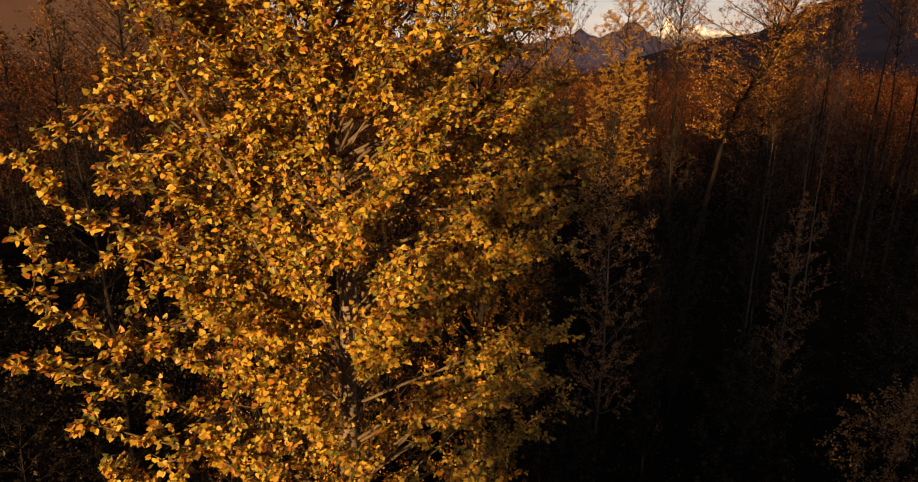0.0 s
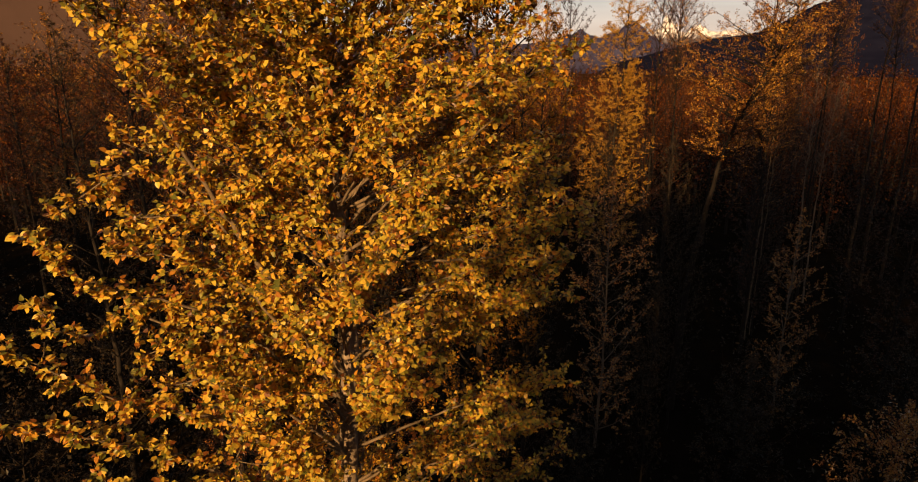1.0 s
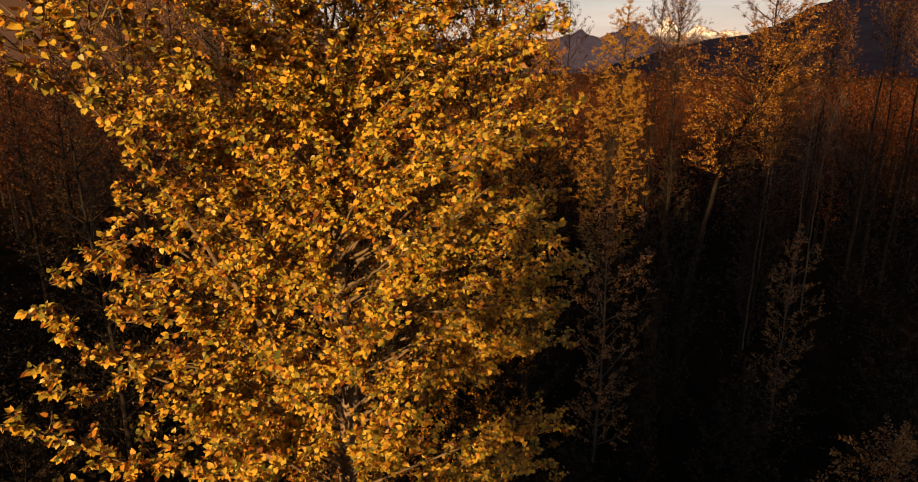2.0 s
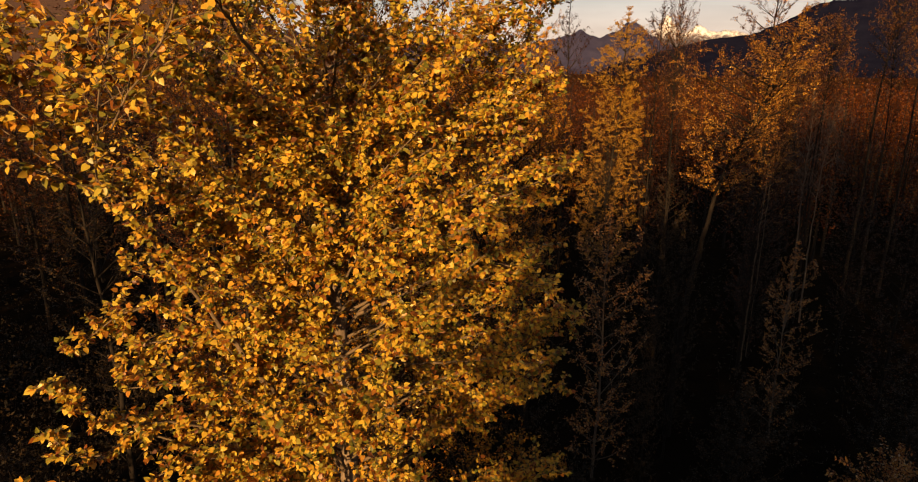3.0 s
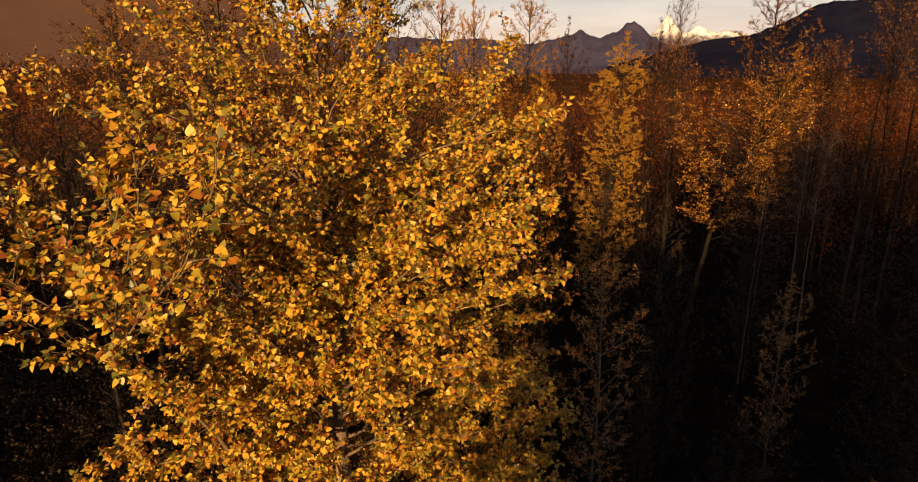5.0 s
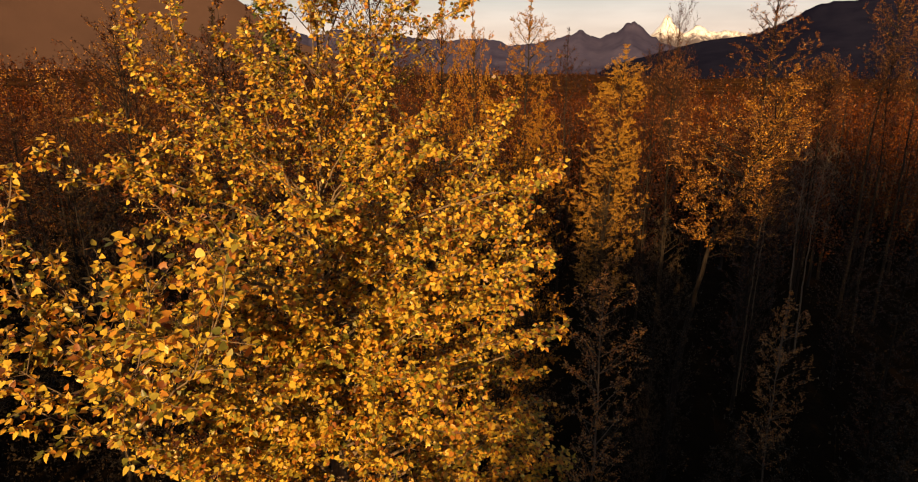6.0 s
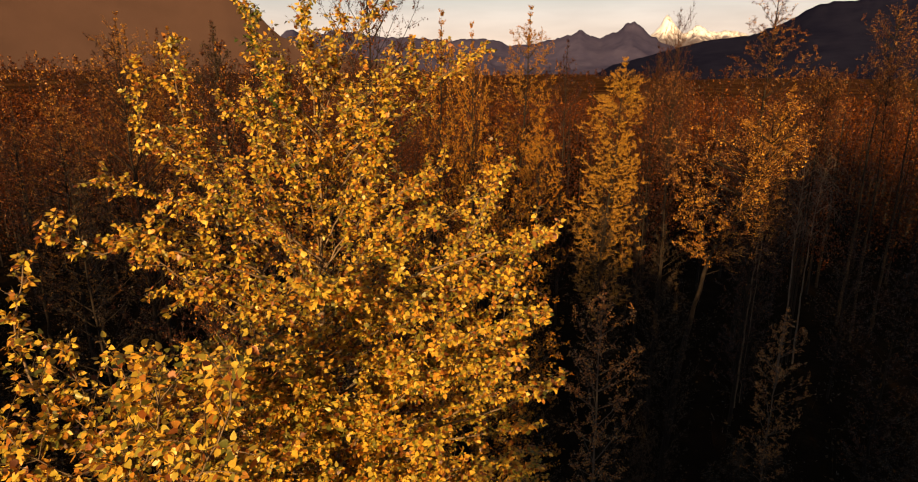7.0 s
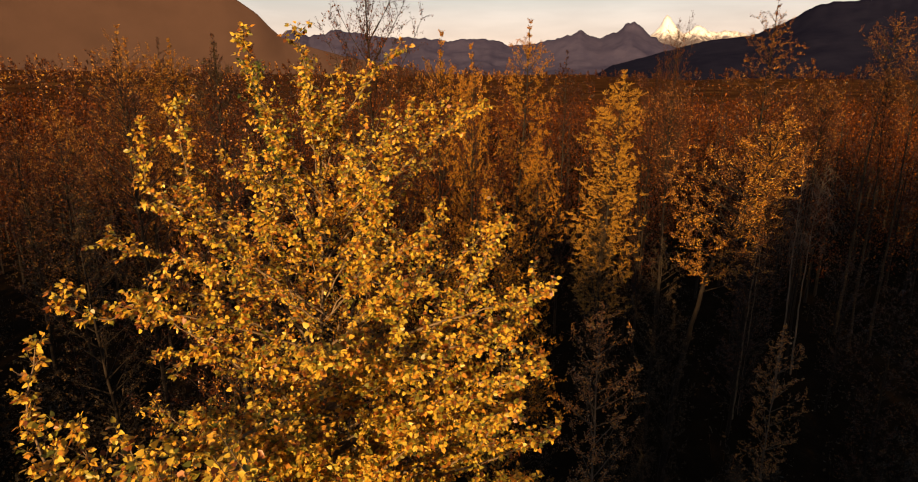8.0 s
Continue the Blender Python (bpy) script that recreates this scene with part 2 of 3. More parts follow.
        v = Vector((rng.uniform(-1, 1), rng.uniform(-1, 1), rng.uniform(-1, 1)))
        if 0.1 < v.length < 1:
            return v.normalized()


def spray(leaves, rng, p, along, count, size, face=Vector((0, 0, 0.5))):
    """A short shoot: a few leaves standing out round one node and hanging by their stalks."""
    for _ in range(count):
        out = (any_way(rng) + along * 0.35)
        d = Vector((out.x, out.y, out.z * 0.65 - 0.35))
        # more than half lie nearly level on their stalks, the rest hang and turn to the light
        n = any_way(rng) * 0.4 + Vector((face.x * 0.6, face.y * 0.6, 0.9)) if rng.random() < 0.5 else any_way(rng) * 0.8 + face
        s = size * rng.uniform(0.6, 1.25)
        d.normalize()
        leaves.add(p + d * (0.5 * s), d, n, s)


def bough(wood, leaves, rng, pts, r0, size, every, side_len, dens, bare=0.25, sides=5, twig_sides=3, step=0.12, droop=0.0, face=Vector((0, 0, 0.5))):
    """A limb with side branches and leafy shoots."""
    line = smooth_line(pts, step, rng, 0.012)
    wood.tube(line, r0, 0.004, sides)
    total = sum((b - a).length for a, b in zip(line, line[1:]))
    run, nxt = 0.0, total * bare
    for a, b in zip(line, line[1:]):
        seg = (b - a).length
        run += seg
        along = (b - a).normalized()
        if run < total * bare:
            continue
        f = run / total
        if f > 0.6:
            spray(leaves, rng, b, along, dens, size, face)
        while nxt < run:
            nxt += every * rng.uniform(0.6, 1.4)
            w = any_way(rng)
            w = (w - along * w.dot(along)).normalized()
            way = (along * rng.uniform(0.3, 0.9) + w * 0.9 + Vector((0, 0, 0.35 - droop))).normalized()
            ln = side_len * rng.uniform(0.4, 1.15) * (1.15 - 0.6 * f)
            k = max(2 if seg < 0.3 else 1, int(ln / seg))
            twig, q = [b], b
            for _ in range(k):
                way = (way + any_way(rng) * 0.22 + Vector((0, 0, 0.08 - droop * 0.5))).normalized()
                q = q + way * (ln / k)
                twig.append(q)
            wood.tube(twig, max(0.004, r0 * 0.3 * (1.1 - f)), 0.0022, twig_sides)
            for i in range(1, len(twig)):
                for u in (0.0, 0.5) if seg < 0.2 else (0.0, 0.25, 0.5, 0.75) if seg < 0.3 else (0.0, 0.2, 0.4, 0.6, 0.8):
                    if rng.random() < 0.92:
                        spray(leaves, rng, twig[i].lerp(twig[i - 1], u), way, rng.randint(max(1, dens - 1), dens + 1), size, face)
    spray(leaves, rng, line[-1], (line[-1] - line[-2]).normalized(), dens + 2, size, face)


# ---- ground and distance ----
def land(x, y):
    """Height of the ground: nearly level near by, rolling and rising towards the foot of the hills."""
    r = math.hypot(x, y)
    rise = min(1.0, max(0.0, (r - 180) / 500)) * min(1.0, max(0.35, 0.45 - x / max(r, 1)))
    return 0.35 * noise.noise((x * 0.08, y * 0.08, 3.1)) * (r < 300) + rise * (15 + 20 * noise.noise((x * 0.005, y * 0.005, 7.7)))


def ground_sheet():
    v, f = [], []
    radii = [0, 4, 8, 12, 18, 25, 35, 50, 70, 100, 150, 240, 400, 700, 1200, 2200, 3600, 4900]
    seg = 72
    for r in radii:
        for k in range(seg):
            a = math.tau * k / seg
            x, y = r * math.cos(a), r * math.sin(a)
            v.append((x, y, land(x, y)))
    for i in range(len(radii) - 1):
        for k in range(seg):
            k2 = (k + 1) % seg
            f.append((i * seg + k, (i + 1) * seg + k, (i + 1) * seg + k2, i * seg + k2))
    tagged(link_mesh("ground", v, f, SOIL, smooth=True), "forest floor of leaf litter and soil, darkened for tree shade", "ground", kind="structure")


def mountain(name, label, mat, profile, dist, depth, rough, seed, eye=13.5, step=0.35, grain=0.004, rows_n=28):
    """A range whose crest rises to the given heights (degrees above eye level) at the given bearings, with gullied flanks."""
    az0, az1 = profile[0][0], profile[-1][0]
    cols = int((az1 - az0) / step)
    v, f = [], []
    for i in range(cols + 1):
        az = az0 + (az1 - az0) * i / cols
        el = np.interp(az, [p[0] for p in profile], [p[1] for p in profile])
        crest = eye + dist * math.tan(radians(el))
        ragged = rough * 0.5 * noise.fractal((az * 0.9, seed * 3.1, 0.7), 0.8, 2.2, 6)
        for j in range(rows_n + 1):
            u = j / rows_n                          # 0 foot, 0.75 crest, 1 behind
            r = dist - depth + depth * u / 0.75
            h = crest * (1 + ragged * min(1, u / 0.75) ** 5) * ((u / 0.75) ** 1.25 if u <= 0.75 else 1 - (u - 0.75) * 1.6)
            a = radians(az)
            w = noise.fractal((r * math.sin(a) * grain, r * math.cos(a) * grain, seed * 1.7), 0.9, 2.1, 6)
            h += w * rough * crest * math.sin(math.pi * min(1, u / 0.75)) ** 0.8
            v.append((r * math.sin(a), r * math.cos(a), max(h, 0) - 2))
    for i in range(cols):
        for j in range(rows_n):
            a = i * (rows_n + 1) + j
            f.append((a, a + rows_n + 1, a + rows_n + 2, a + 1))
    return tagged(link_mesh(name, v, f, mat, smooth=True), label, "mountain", kind="structure")


ground_sheet()
mountain("backdrop_hill", "broad brown hill in warm evening light", HILL,
         [(-75, 5.0), (-55, 6.4), (-35, 6.9), (-27.4, 7.1), (-19.8, 6.6), (-18.4, 5.8), (-17.2, 4.9), (-16.3, 3.9), (-15.4, 3.1), (-13, 2.3), (-10, 1.5), (-5, 0.6), (0, -0.4)],
         1500, 95, 0.012, 2.0, rows_n=70)
mountain("backdrop_range", "mauve mountain range below the sky, haze mixed into its colour", RANGE,
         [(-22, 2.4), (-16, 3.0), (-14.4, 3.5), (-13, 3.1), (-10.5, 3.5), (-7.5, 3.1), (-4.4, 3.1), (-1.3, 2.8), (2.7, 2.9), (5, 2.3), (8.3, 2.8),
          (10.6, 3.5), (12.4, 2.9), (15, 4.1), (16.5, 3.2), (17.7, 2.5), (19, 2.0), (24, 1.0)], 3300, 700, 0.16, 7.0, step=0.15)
mountain("backdrop_snow_peaks", "sunlit snow-covered mountain peaks", SNOW,
         [(15, 1.8), (16, 2.6), (17, 3.5), (17.8, 4.4), (18.4, 3.9), (19.1, 3.2), (19.7, 3.5), (20.5, 3.85), (21.8, 3.05), (22.9, 3.3), (24, 3.0), (25.2, 2.4), (30, 1.0)],
         4300, 500, 0.15, 4.0, step=0.08, grain=0.009)
mountain("backdrop_slope", "wooded mountain slope, evening shade and blue haze put into its colour", SPRUCE_SLOPE,
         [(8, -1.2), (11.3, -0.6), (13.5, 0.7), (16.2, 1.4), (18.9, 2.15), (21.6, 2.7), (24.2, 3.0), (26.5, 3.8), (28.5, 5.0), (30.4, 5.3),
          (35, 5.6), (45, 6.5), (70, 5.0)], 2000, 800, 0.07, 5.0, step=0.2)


# ---- the tall cottonwood before the camera ----
cottonwood = tagged(new("cottonwood_tree"), "tall golden cottonwood with dense heart-shaped leaves in low sun", "tree")
cottonwood.location = (-1.2, 6.0, 0.0)
HOME = Vector((-1.2, 6.0, 0.0))
rng = random.Random(11)
LEAF = 0.045
tw = Wood()
tw.tube([p - HOME for p in smooth_line([(-1.2, 6.0, -0.2), (-1.3, 5.95, 3.0), (-1.25, 5.8, 6.0), (-1.1, 5.7, 9.0), (-1.3, 6.1, 11.3), (-1.37, 6.35, 12.6)],
                                       0.25, rng, 0.02)], 0.17, 0.045, 12, 0.12, rng)
link_mesh("trunk", tw.v, tw.f, BARK, cottonwood, "furrowed grey-brown trunk", smooth=True)
single_leaves = []


def limb(points, every=0.056, side=0.5, dens=6, bare=0.18, size=1.0, fine=True, thick=1.0, mat=GOLD):
    wood, leaves = Wood(), Leaves()
    pts = [Vector(p) - HOME for p in points]
    if pts[-1].z > 13.8:
        size, thick, dens = size * 0.88, thick * 0.7, dens + 1
    length = sum((b - a).length for a, b in zip(pts, pts[1:]))
    bough(wood, leaves, rng, pts, (0.005 + 0.006 * length) * thick, LEAF * size, every, side, dens, bare, 7, face=Vector((-0.12, -0.46, 0.5)))
    branch = link_mesh("limb", wood.v, wood.f, LIMB_BARK, cottonwood, smooth=True)
    p = np.array(leaves.p) + np.array(HOME)
    # the outermost shoots over the clearing carry leaves that can be picked singly
    pick = (p[:, 0] < -2.62) & (p[:, 1] < 4.35) & (p[:, 2] < 10.6) & (p[:, 2] > 8.3)
    spare = max(0, 300 - len(single_leaves))
    chosen = np.flatnonzero(pick)[:spare]
    keep = np.ones(len(p), bool)
    keep[chosen] = False
    fp, fx, fd, fn, fs = leaves.frames()
    for i in chosen:
        m = Matrix((fx[i], fd[i], fn[i])).transposed().to_4x4()
        single_leaves.append((branch, Matrix.Translation(fp[i]) @ m @ Matrix.Scale(float(fs[i]), 4)))
    leaves.mesh("foliage", mat, branch, fine, keep)


limb([(-1.16, 5.6, 8.31), (-2.17, 4.8, 9.59), (-2.64, 4.3, 9.93), (-2.82, 4.0, 10.43)], side=0.26)
limb([(-1.22, 5.6, 7.72), (-2.43, 4.8, 9.46), (-3.01, 4.5, 9.49), (-3.14, 4.3, 9.83)], side=0.26)
limb([(-1.2, 5.6, 6.96), (-1.99, 4.9, 8.42), (-2.53, 4.3, 8.99), (-2.84, 4.0, 9.42), (-3.03, 3.8, 9.7)], side=0.26)
limb([(-1.2, 5.5, 6.6), (-2.29, 4.7, 8.19), (-2.69, 4.2, 8.72), (-3.11, 3.8, 9.1)], side=0.26)
limb([(-1.25, 5.5, 5.7), (-1.95, 4.6, 7.68), (-2.49, 4.2, 8.26), (-2.81, 4.1, 8.45)], side=0.30)
limb([(-1.12, 5.6, 8.57), (-2.11, 4.9, 10.48), (-2.51, 4.6, 10.77), (-2.9, 4.4, 10.53)], side=0.28)
limb([(-1.25, 5.6, 8.58), (-2.02, 4.77, 10.73), (-2.15, 4.3, 11.41), (-2.18, 3.8, 11.85)], side=0.40, size=0.86, dens=5, every=0.05, thick=1.3)
limb([(-2.18, 3.8, 11.85), (-1.85, 3.4, 12.5), (-1.5, 3.0, 13.3)], side=0.38, size=1.0, dens=4, every=0.055, thick=0.4, bare=0.0)
limb([(-1.85, 3.4, 12.5), (-1.5, 3.1, 13.0), (-1.4, 2.95, 13.35)], side=0.38, size=1.0, dens=4, every=0.055, thick=0.4, bare=0.0)
limb([(-1.75, 3.3, 12.3), (-1.2, 3.0, 12.9), (-0.95, 2.9, 13.5)], side=0.38, size=1.0, dens=4, every=0.055, thick=0.4, bare=0.0)
limb([(-2.45, 3.7, 12.5), (-2.87, 4.0, 13.11), (-2.8, 4.1, 13.64)], side=0.2, size=0.88, every=0.03, dens=3, bare=0.0)
limb([(-1.04, 5.6, 9.06), (-0.21, 5.0, 10.65), (0.29, 4.8, 11.18), (0.37, 4.8, 11.49)], side=0.35)
limb([(-0.97, 5.7, 8.52), (0.21, 5.9, 9.14), (0.85, 6.1, 9.3), (1.1, 6.2, 9.62)], side=0.36)
limb([(-0.92, 5.7, 9.73), (0.35, 5.8, 9.77), (1.08, 6.0, 10.13)], side=0.36)
limb([(-0.95, 5.7, 10.28), (0.15, 5.9, 10.7), (0.7, 6.1, 10.6), (1.25, 6.05, 10.05)], side=0.4)
limb([(-1.04, 5.7, 6.74), (0.1, 5.8, 7.95), (0.94, 6.2, 8.31)])
limb([(-1.13, 5.5, 8.11), (-0.67, 4.9, 8.98), (-0.3, 4.36, 9.44)])
limb([(-1.12, 5.5, 8.24), (-1.23, 4.6, 9.4), (-1.19, 4.1, 10.0)])
limb([(-1.09, 5.5, 8.85), (-1.04, 4.8, 10.21), (-1.08, 4.4, 10.9)])
limb([(-1.22, 5.5, 6.31), (-1.7, 4.8, 8.42), (-1.83, 4.4, 8.43)])
limb([(-1.17, 5.5, 5.93), (-0.94, 4.6, 7.68), (-1.05, 4.3, 8.22)])
limb([(-1.33, 6.6, 13.45), (-0.38, 6.7, 14.57), (0.34, 7.0, 15.1)], side=0.35)
limb([(-1.3, 6.7, 14.41), (-1.06, 6.8, 15.02), (-0.6, 7, 15.65)], side=0.40)
limb([(-1.32, 6.6, 14.11), (-1.85, 6.6, 15.1), (-2.0, 6.6, 15.82)], side=0.34, dens=4)
limb([(-1.44, 6.4, 12.5), (-2.18, 6.3, 13.87), (-2.55, 6.3, 14.26), (-2.75, 6.6, 15.18)], side=0.40)
limb([(-2.26, 6.4, 13.97), (-3.02, 6.4, 14.28), (-3.01, 6.4, 14.96)], side=0.30)
limb([(-1.36, 6.4, 12.14), (-0.46, 6.5, 13.15), (-0.08, 7.0, 13.89)])
limb([(-1.32, 6.3, 11.83), (0.12, 6.2, 13.13), (0.57, 6.3, 14.02)])
limb([(-1.33, 6.2, 11.3), (0.25, 6.1, 12.3), (0.93, 6.3, 13.29)])
limb([(-1.31, 6.1, 10.83), (0.2, 5.9, 11.5), (0.72, 6.1, 12.2)], side=0.42)
limb([(-0.3, 5.9, 11.2), (0.75, 6.0, 11.5), (1.24, 6.06, 11.8)], side=0.16, bare=0.5, dens=4, every=0.09)
limb([(-1.42, 6.3, 12.41), (-2.35, 5.6, 13.48), (-2.89, 5.15, 13.4), (-3.12, 4.9, 13.66)], side=0.33, size=1.0)
limb([(-1.42, 6.4, 12.78), (-2.54, 6.1, 13.61), (-3.16, 5.8, 13.91)], side=0.40)
limb([(-1.26, 5.8, 12.13), (-1.4, 4.2, 12.9), (-1.1, 3.1, 13.3)], side=0.4, dens=4, every=0.08)
limb([(-1.38, 6.2, 11.14), (-1.22, 5.4, 12.37), (-0.82, 5.2, 13.07)])
limb([(-1.38, 6.4, 12.35), (-1.7, 6.1, 13.73), (-1.75, 5.9, 14.54)])
limb([(-1.36, 6.3, 12.4), (-1.34, 6.45, 13.17), (-1.33, 6.7, 14.72), (-1.5, 6.8, 15.85)], side=0.4, bare=0.05, dens=4)
limb([(-1.36, 6.1, 11.06), (-0.34, 5.6, 12.12), (0.23, 5.5, 12.93)], side=0.45)
limb([(-1.32, 6.7, 14.5), (-1.2, 6.8, 15.1), (-1.1, 6.9, 15.4)], side=0.4, dens=4)
limb([(-1.5, 6.7, 14.0), (-1.95, 7.15, 14.8), (-2.15, 7.3, 15.5)], side=0.4, dens=5, mat=GREEN)
limb([(-1.32, 6.6, 13.92), (-0.91, 6.5, 14.44), (-0.24, 6.7, 15.09)], side=0.45)
limb([(-1.41, 6.2, 11.6), (-1.96, 5.7, 12.71), (-2.49, 5.4, 12.98)], side=0.45)
limb([(-1.32, 6.5, 13.68), (-1.75, 6.4, 14.28), (-2.21, 6.4, 14.52)], side=0.45)
limb([(-1.38, 6.2, 11.89), (-0.68, 5.6, 12.63), (-0.37, 5.6, 13.36)], side=0.45)
limb([(-1.36, 6.4, 12.78), (-0.84, 6.2, 13.64), (-0.68, 6.1, 14.33)], side=0.45)

limb([(-1.14, 5.6, 8.19), (-1.8, 5.0, 9.68), (-2.16, 4.6, 10.11), (-2.53, 4.4, 10.19)], side=0.40)
limb([(-1.15, 5.6, 7.92), (-1.7, 5.0, 9.16), (-2.11, 4.6, 9.4), (-2.43, 4.4, 9.38)], side=0.35)
limb([(-1.3, 5.6, 5.03), (-2.31, 4.7, 7.12), (-2.82, 4.3, 7.9)], side=0.40)
limb([(-1.24, 5.5, 5.85), (-1.8, 4.5, 7.93), (-2.23, 4.1, 8.1)], side=0.40)
limb([(-1.08, 5.6, 9.41), (-1.66, 5.0, 10.75), (-1.94, 4.7, 11.26)], side=0.50)
limb([(-2.18, 3.8, 11.85), (-2.5, 3.5, 12.3), (-2.74, 3.6, 12.58)], side=0.38, size=1.0, dens=4, every=0.055, thick=0.4, bare=0.0)
limb([(-2.15, 4.3, 11.41), (-2.29, 4.0, 12.1), (-2.55, 3.7, 12.64)], side=0.4, size=1.0)
limb([(-2.2, 3.9, 12.1), (-2.31, 3.8, 12.5), (-2.6, 3.75, 12.9)], side=0.38, size=1.0, dens=4, every=0.055, thick=0.4, bare=0.0)
limb([(-2.2, 3.9, 12.2), (-2.4, 3.9, 12.7), (-2.54, 3.95, 13.1)], side=0.38, size=1.0, dens=4, every=0.055, thick=0.4, bare=0.0)
limb([(-1.8, 3.6, 12.3), (-1.95, 3.7, 12.7), (-2.05, 3.75, 13.1)], side=0.38, size=1.0, dens=4, every=0.055, thick=0.4, bare=0.0)
limb([(-2.3, 3.8, 12.1), (-2.58, 3.5, 12.6), (-2.75, 3.5, 12.9)], side=0.38, size=1.0, dens=4, every=0.055, thick=0.4, bare=0.0)
limb([(-1.17, 5.6, 7.66), (-1.9, 4.8, 8.91), (-2.34, 4.5, 9.04), (-2.56, 4.3, 8.94)], side=0.42)
limb([(-1.15, 5.6, 8.06), (-1.82, 5.1, 9.23), (-2.36, 4.9, 9.61), (-2.66, 4.8, 9.54)], side=0.42)
limb([(-1.14, 5.7, 8.52), (-1.94, 5.2, 9.99), (-2.46, 5.0, 10.32), (-2.8, 4.9, 10.24)], side=0.42)
limb([(-1.3, 5.7, 9.39), (-1.98, 5.1, 10.28), (-2.57, 4.8, 10.39), (-2.72, 4.6, 10.67)], side=0.42)
limb([(-1.21, 5.8, 10.09), (-1.91, 5.0, 11.28), (-2.29, 4.6, 11.71)], side=0.42)
limb([(-1.29, 6.0, 10.58), (-0.69, 5.4, 11.63), (-0.25, 5.2, 12.15)], side=0.42)
limb([(-1.29, 5.9, 10.36), (-1.47, 5.2, 11.69), (-1.55, 5.0, 12.33)], side=0.42)
# boughs that fill the sunny face of the crown
for i in range(34):
    z0 = 7.6 + 5.4 * i / 34
    a = -math.pi / 2 + 0.95 * math.sin(i * 2.4) - 0.1
    reach = 1.5 + 0.3 * math.sin(i * 5.1)
    tx, ty = -1.2, float(np.interp(z0, [9, 12.5], [5.75, 6.2]))
    limb([(tx, ty, z0), (tx + math.cos(a) * reach * 0.55, ty + math.sin(a) * reach * 0.55, z0 + 0.6), (tx + math.cos(a) * reach, ty + math.sin(a) * reach, z0 + 1.0)],
         every=0.05, side=0.38, bare=0.45)
# boughs of the second layer, over the middle of the crown
for i in range(13):
    f = i / 12
    tip = (-1.5 + 2.0 * ((i * 0.618) % 1.0), 4.95 + 0.45 * math.sin(i * 1.7), 11.0 + 1.9 * f)
    foot = (-1.25, 5.95 + 0.2 * f, 9.9 + 1.7 * f)
    limb([foot, tuple(0.45 * a + 0.55 * b + c for a, b, c in zip(foot, tip, (0, 0, 0.1))), tip], every=0.05, side=0.36, bare=0.35)
# leafy boughs on the flank over the dark clearing
for i in range(16):
    z0 = 8.6 + 4.0 * i / 15
    reach = 1.95 + 0.28 * math.sin(i * 4.3)
    y1 = 6.0 + 0.45 * math.sin(i * 2.1)
    limb([(-1.2, 5.9, z0), (-1.2 + reach * 0.55, 0.5 * (5.9 + y1), z0 + 0.45), (-1.2 + reach, y1, z0 + 0.7)], every=0.055, side=0.36, bare=0.4)
# boughs on the side away from the sun, down to the low skirts
for i in range(12):
    z0 = 4.6 + 6.2 * i / 12
    a = -0.05 + 0.5 * math.sin(i * 2.4)
    reach = 2.0 + 0.25 * math.sin(i * 5.1)
    limb([(-1.15, 5.75, z0), (-1.15 + math.cos(a) * reach * 0.55, 6.05 + math.sin(a) * reach * 0.4, z0 + 0.75), (-1.15 + math.cos(a) * reach, 6.45 + math.sin(a) * reach * 0.7, z0 + 1.0)],
         every=0.07, side=0.42, bare=0.4)
# the rest of the crown, round the trunk
for i in range(58):
    z0 = 3.0 + 11.8 * (i / 58) ** 0.75
    a = i * 2.399 + rng.uniform(-0.3, 0.3)
    reach = float(np.interp(z0, [3, 6, 10, 12.5, 14.5], [2.1, 2.3, 2.0, 1.6, 0.8])) * rng.uniform(0.75, 1.05)
    if math.sin(a) < -0.3:
        reach *= 0.8
    if math.cos(a) < -0.2 and z0 < 9.5:
        reach *= 0.65
    tx, ty = -1.2 + 0.06 * math.cos(a), float(np.interp(z0, [9, 12.5, 15], [5.75, 6.3, 6.7])) + 0.06 * math.sin(a)
    dx, dy = math.cos(a) * reach, math.sin(a) * reach
    limb([(tx, ty, z0), (tx + dx * 0.5, ty + dy * 0.5, z0 + reach * 0.45), (tx + dx, ty + dy, z0 + reach * 0.85)], every=0.075 if math.sin(a) < 0.2 else 0.12, fine=math.sin(a) < -0.05)
# boughs over the gap between the near shoots and the sunny face
for foot, tip in [((-1.25, 5.75, 10.6), (-2.15, 4.3, 12.4)), ((-1.25, 5.8, 10.8), (-1.6, 4.8, 12.3)), ((-1.2, 5.7, 10.2), (-1.75, 4.2, 11.95)), ((-1.25, 5.9, 10.9), (-1.25, 5.2, 11.95)),
                  ((-1.3, 5.9, 10.9), (-2.45, 5.0, 12.25)), ((-1.2, 5.7, 10.0), (-2.05, 4.7, 11.6))]:
    limb([foot, tuple(0.45 * a + 0.55 * b + c for a, b, c in zip(foot, tip, (0, 0, 0.1))), tip], every=0.05, side=0.36, bare=0.35)
# short boughs about the leading shoot
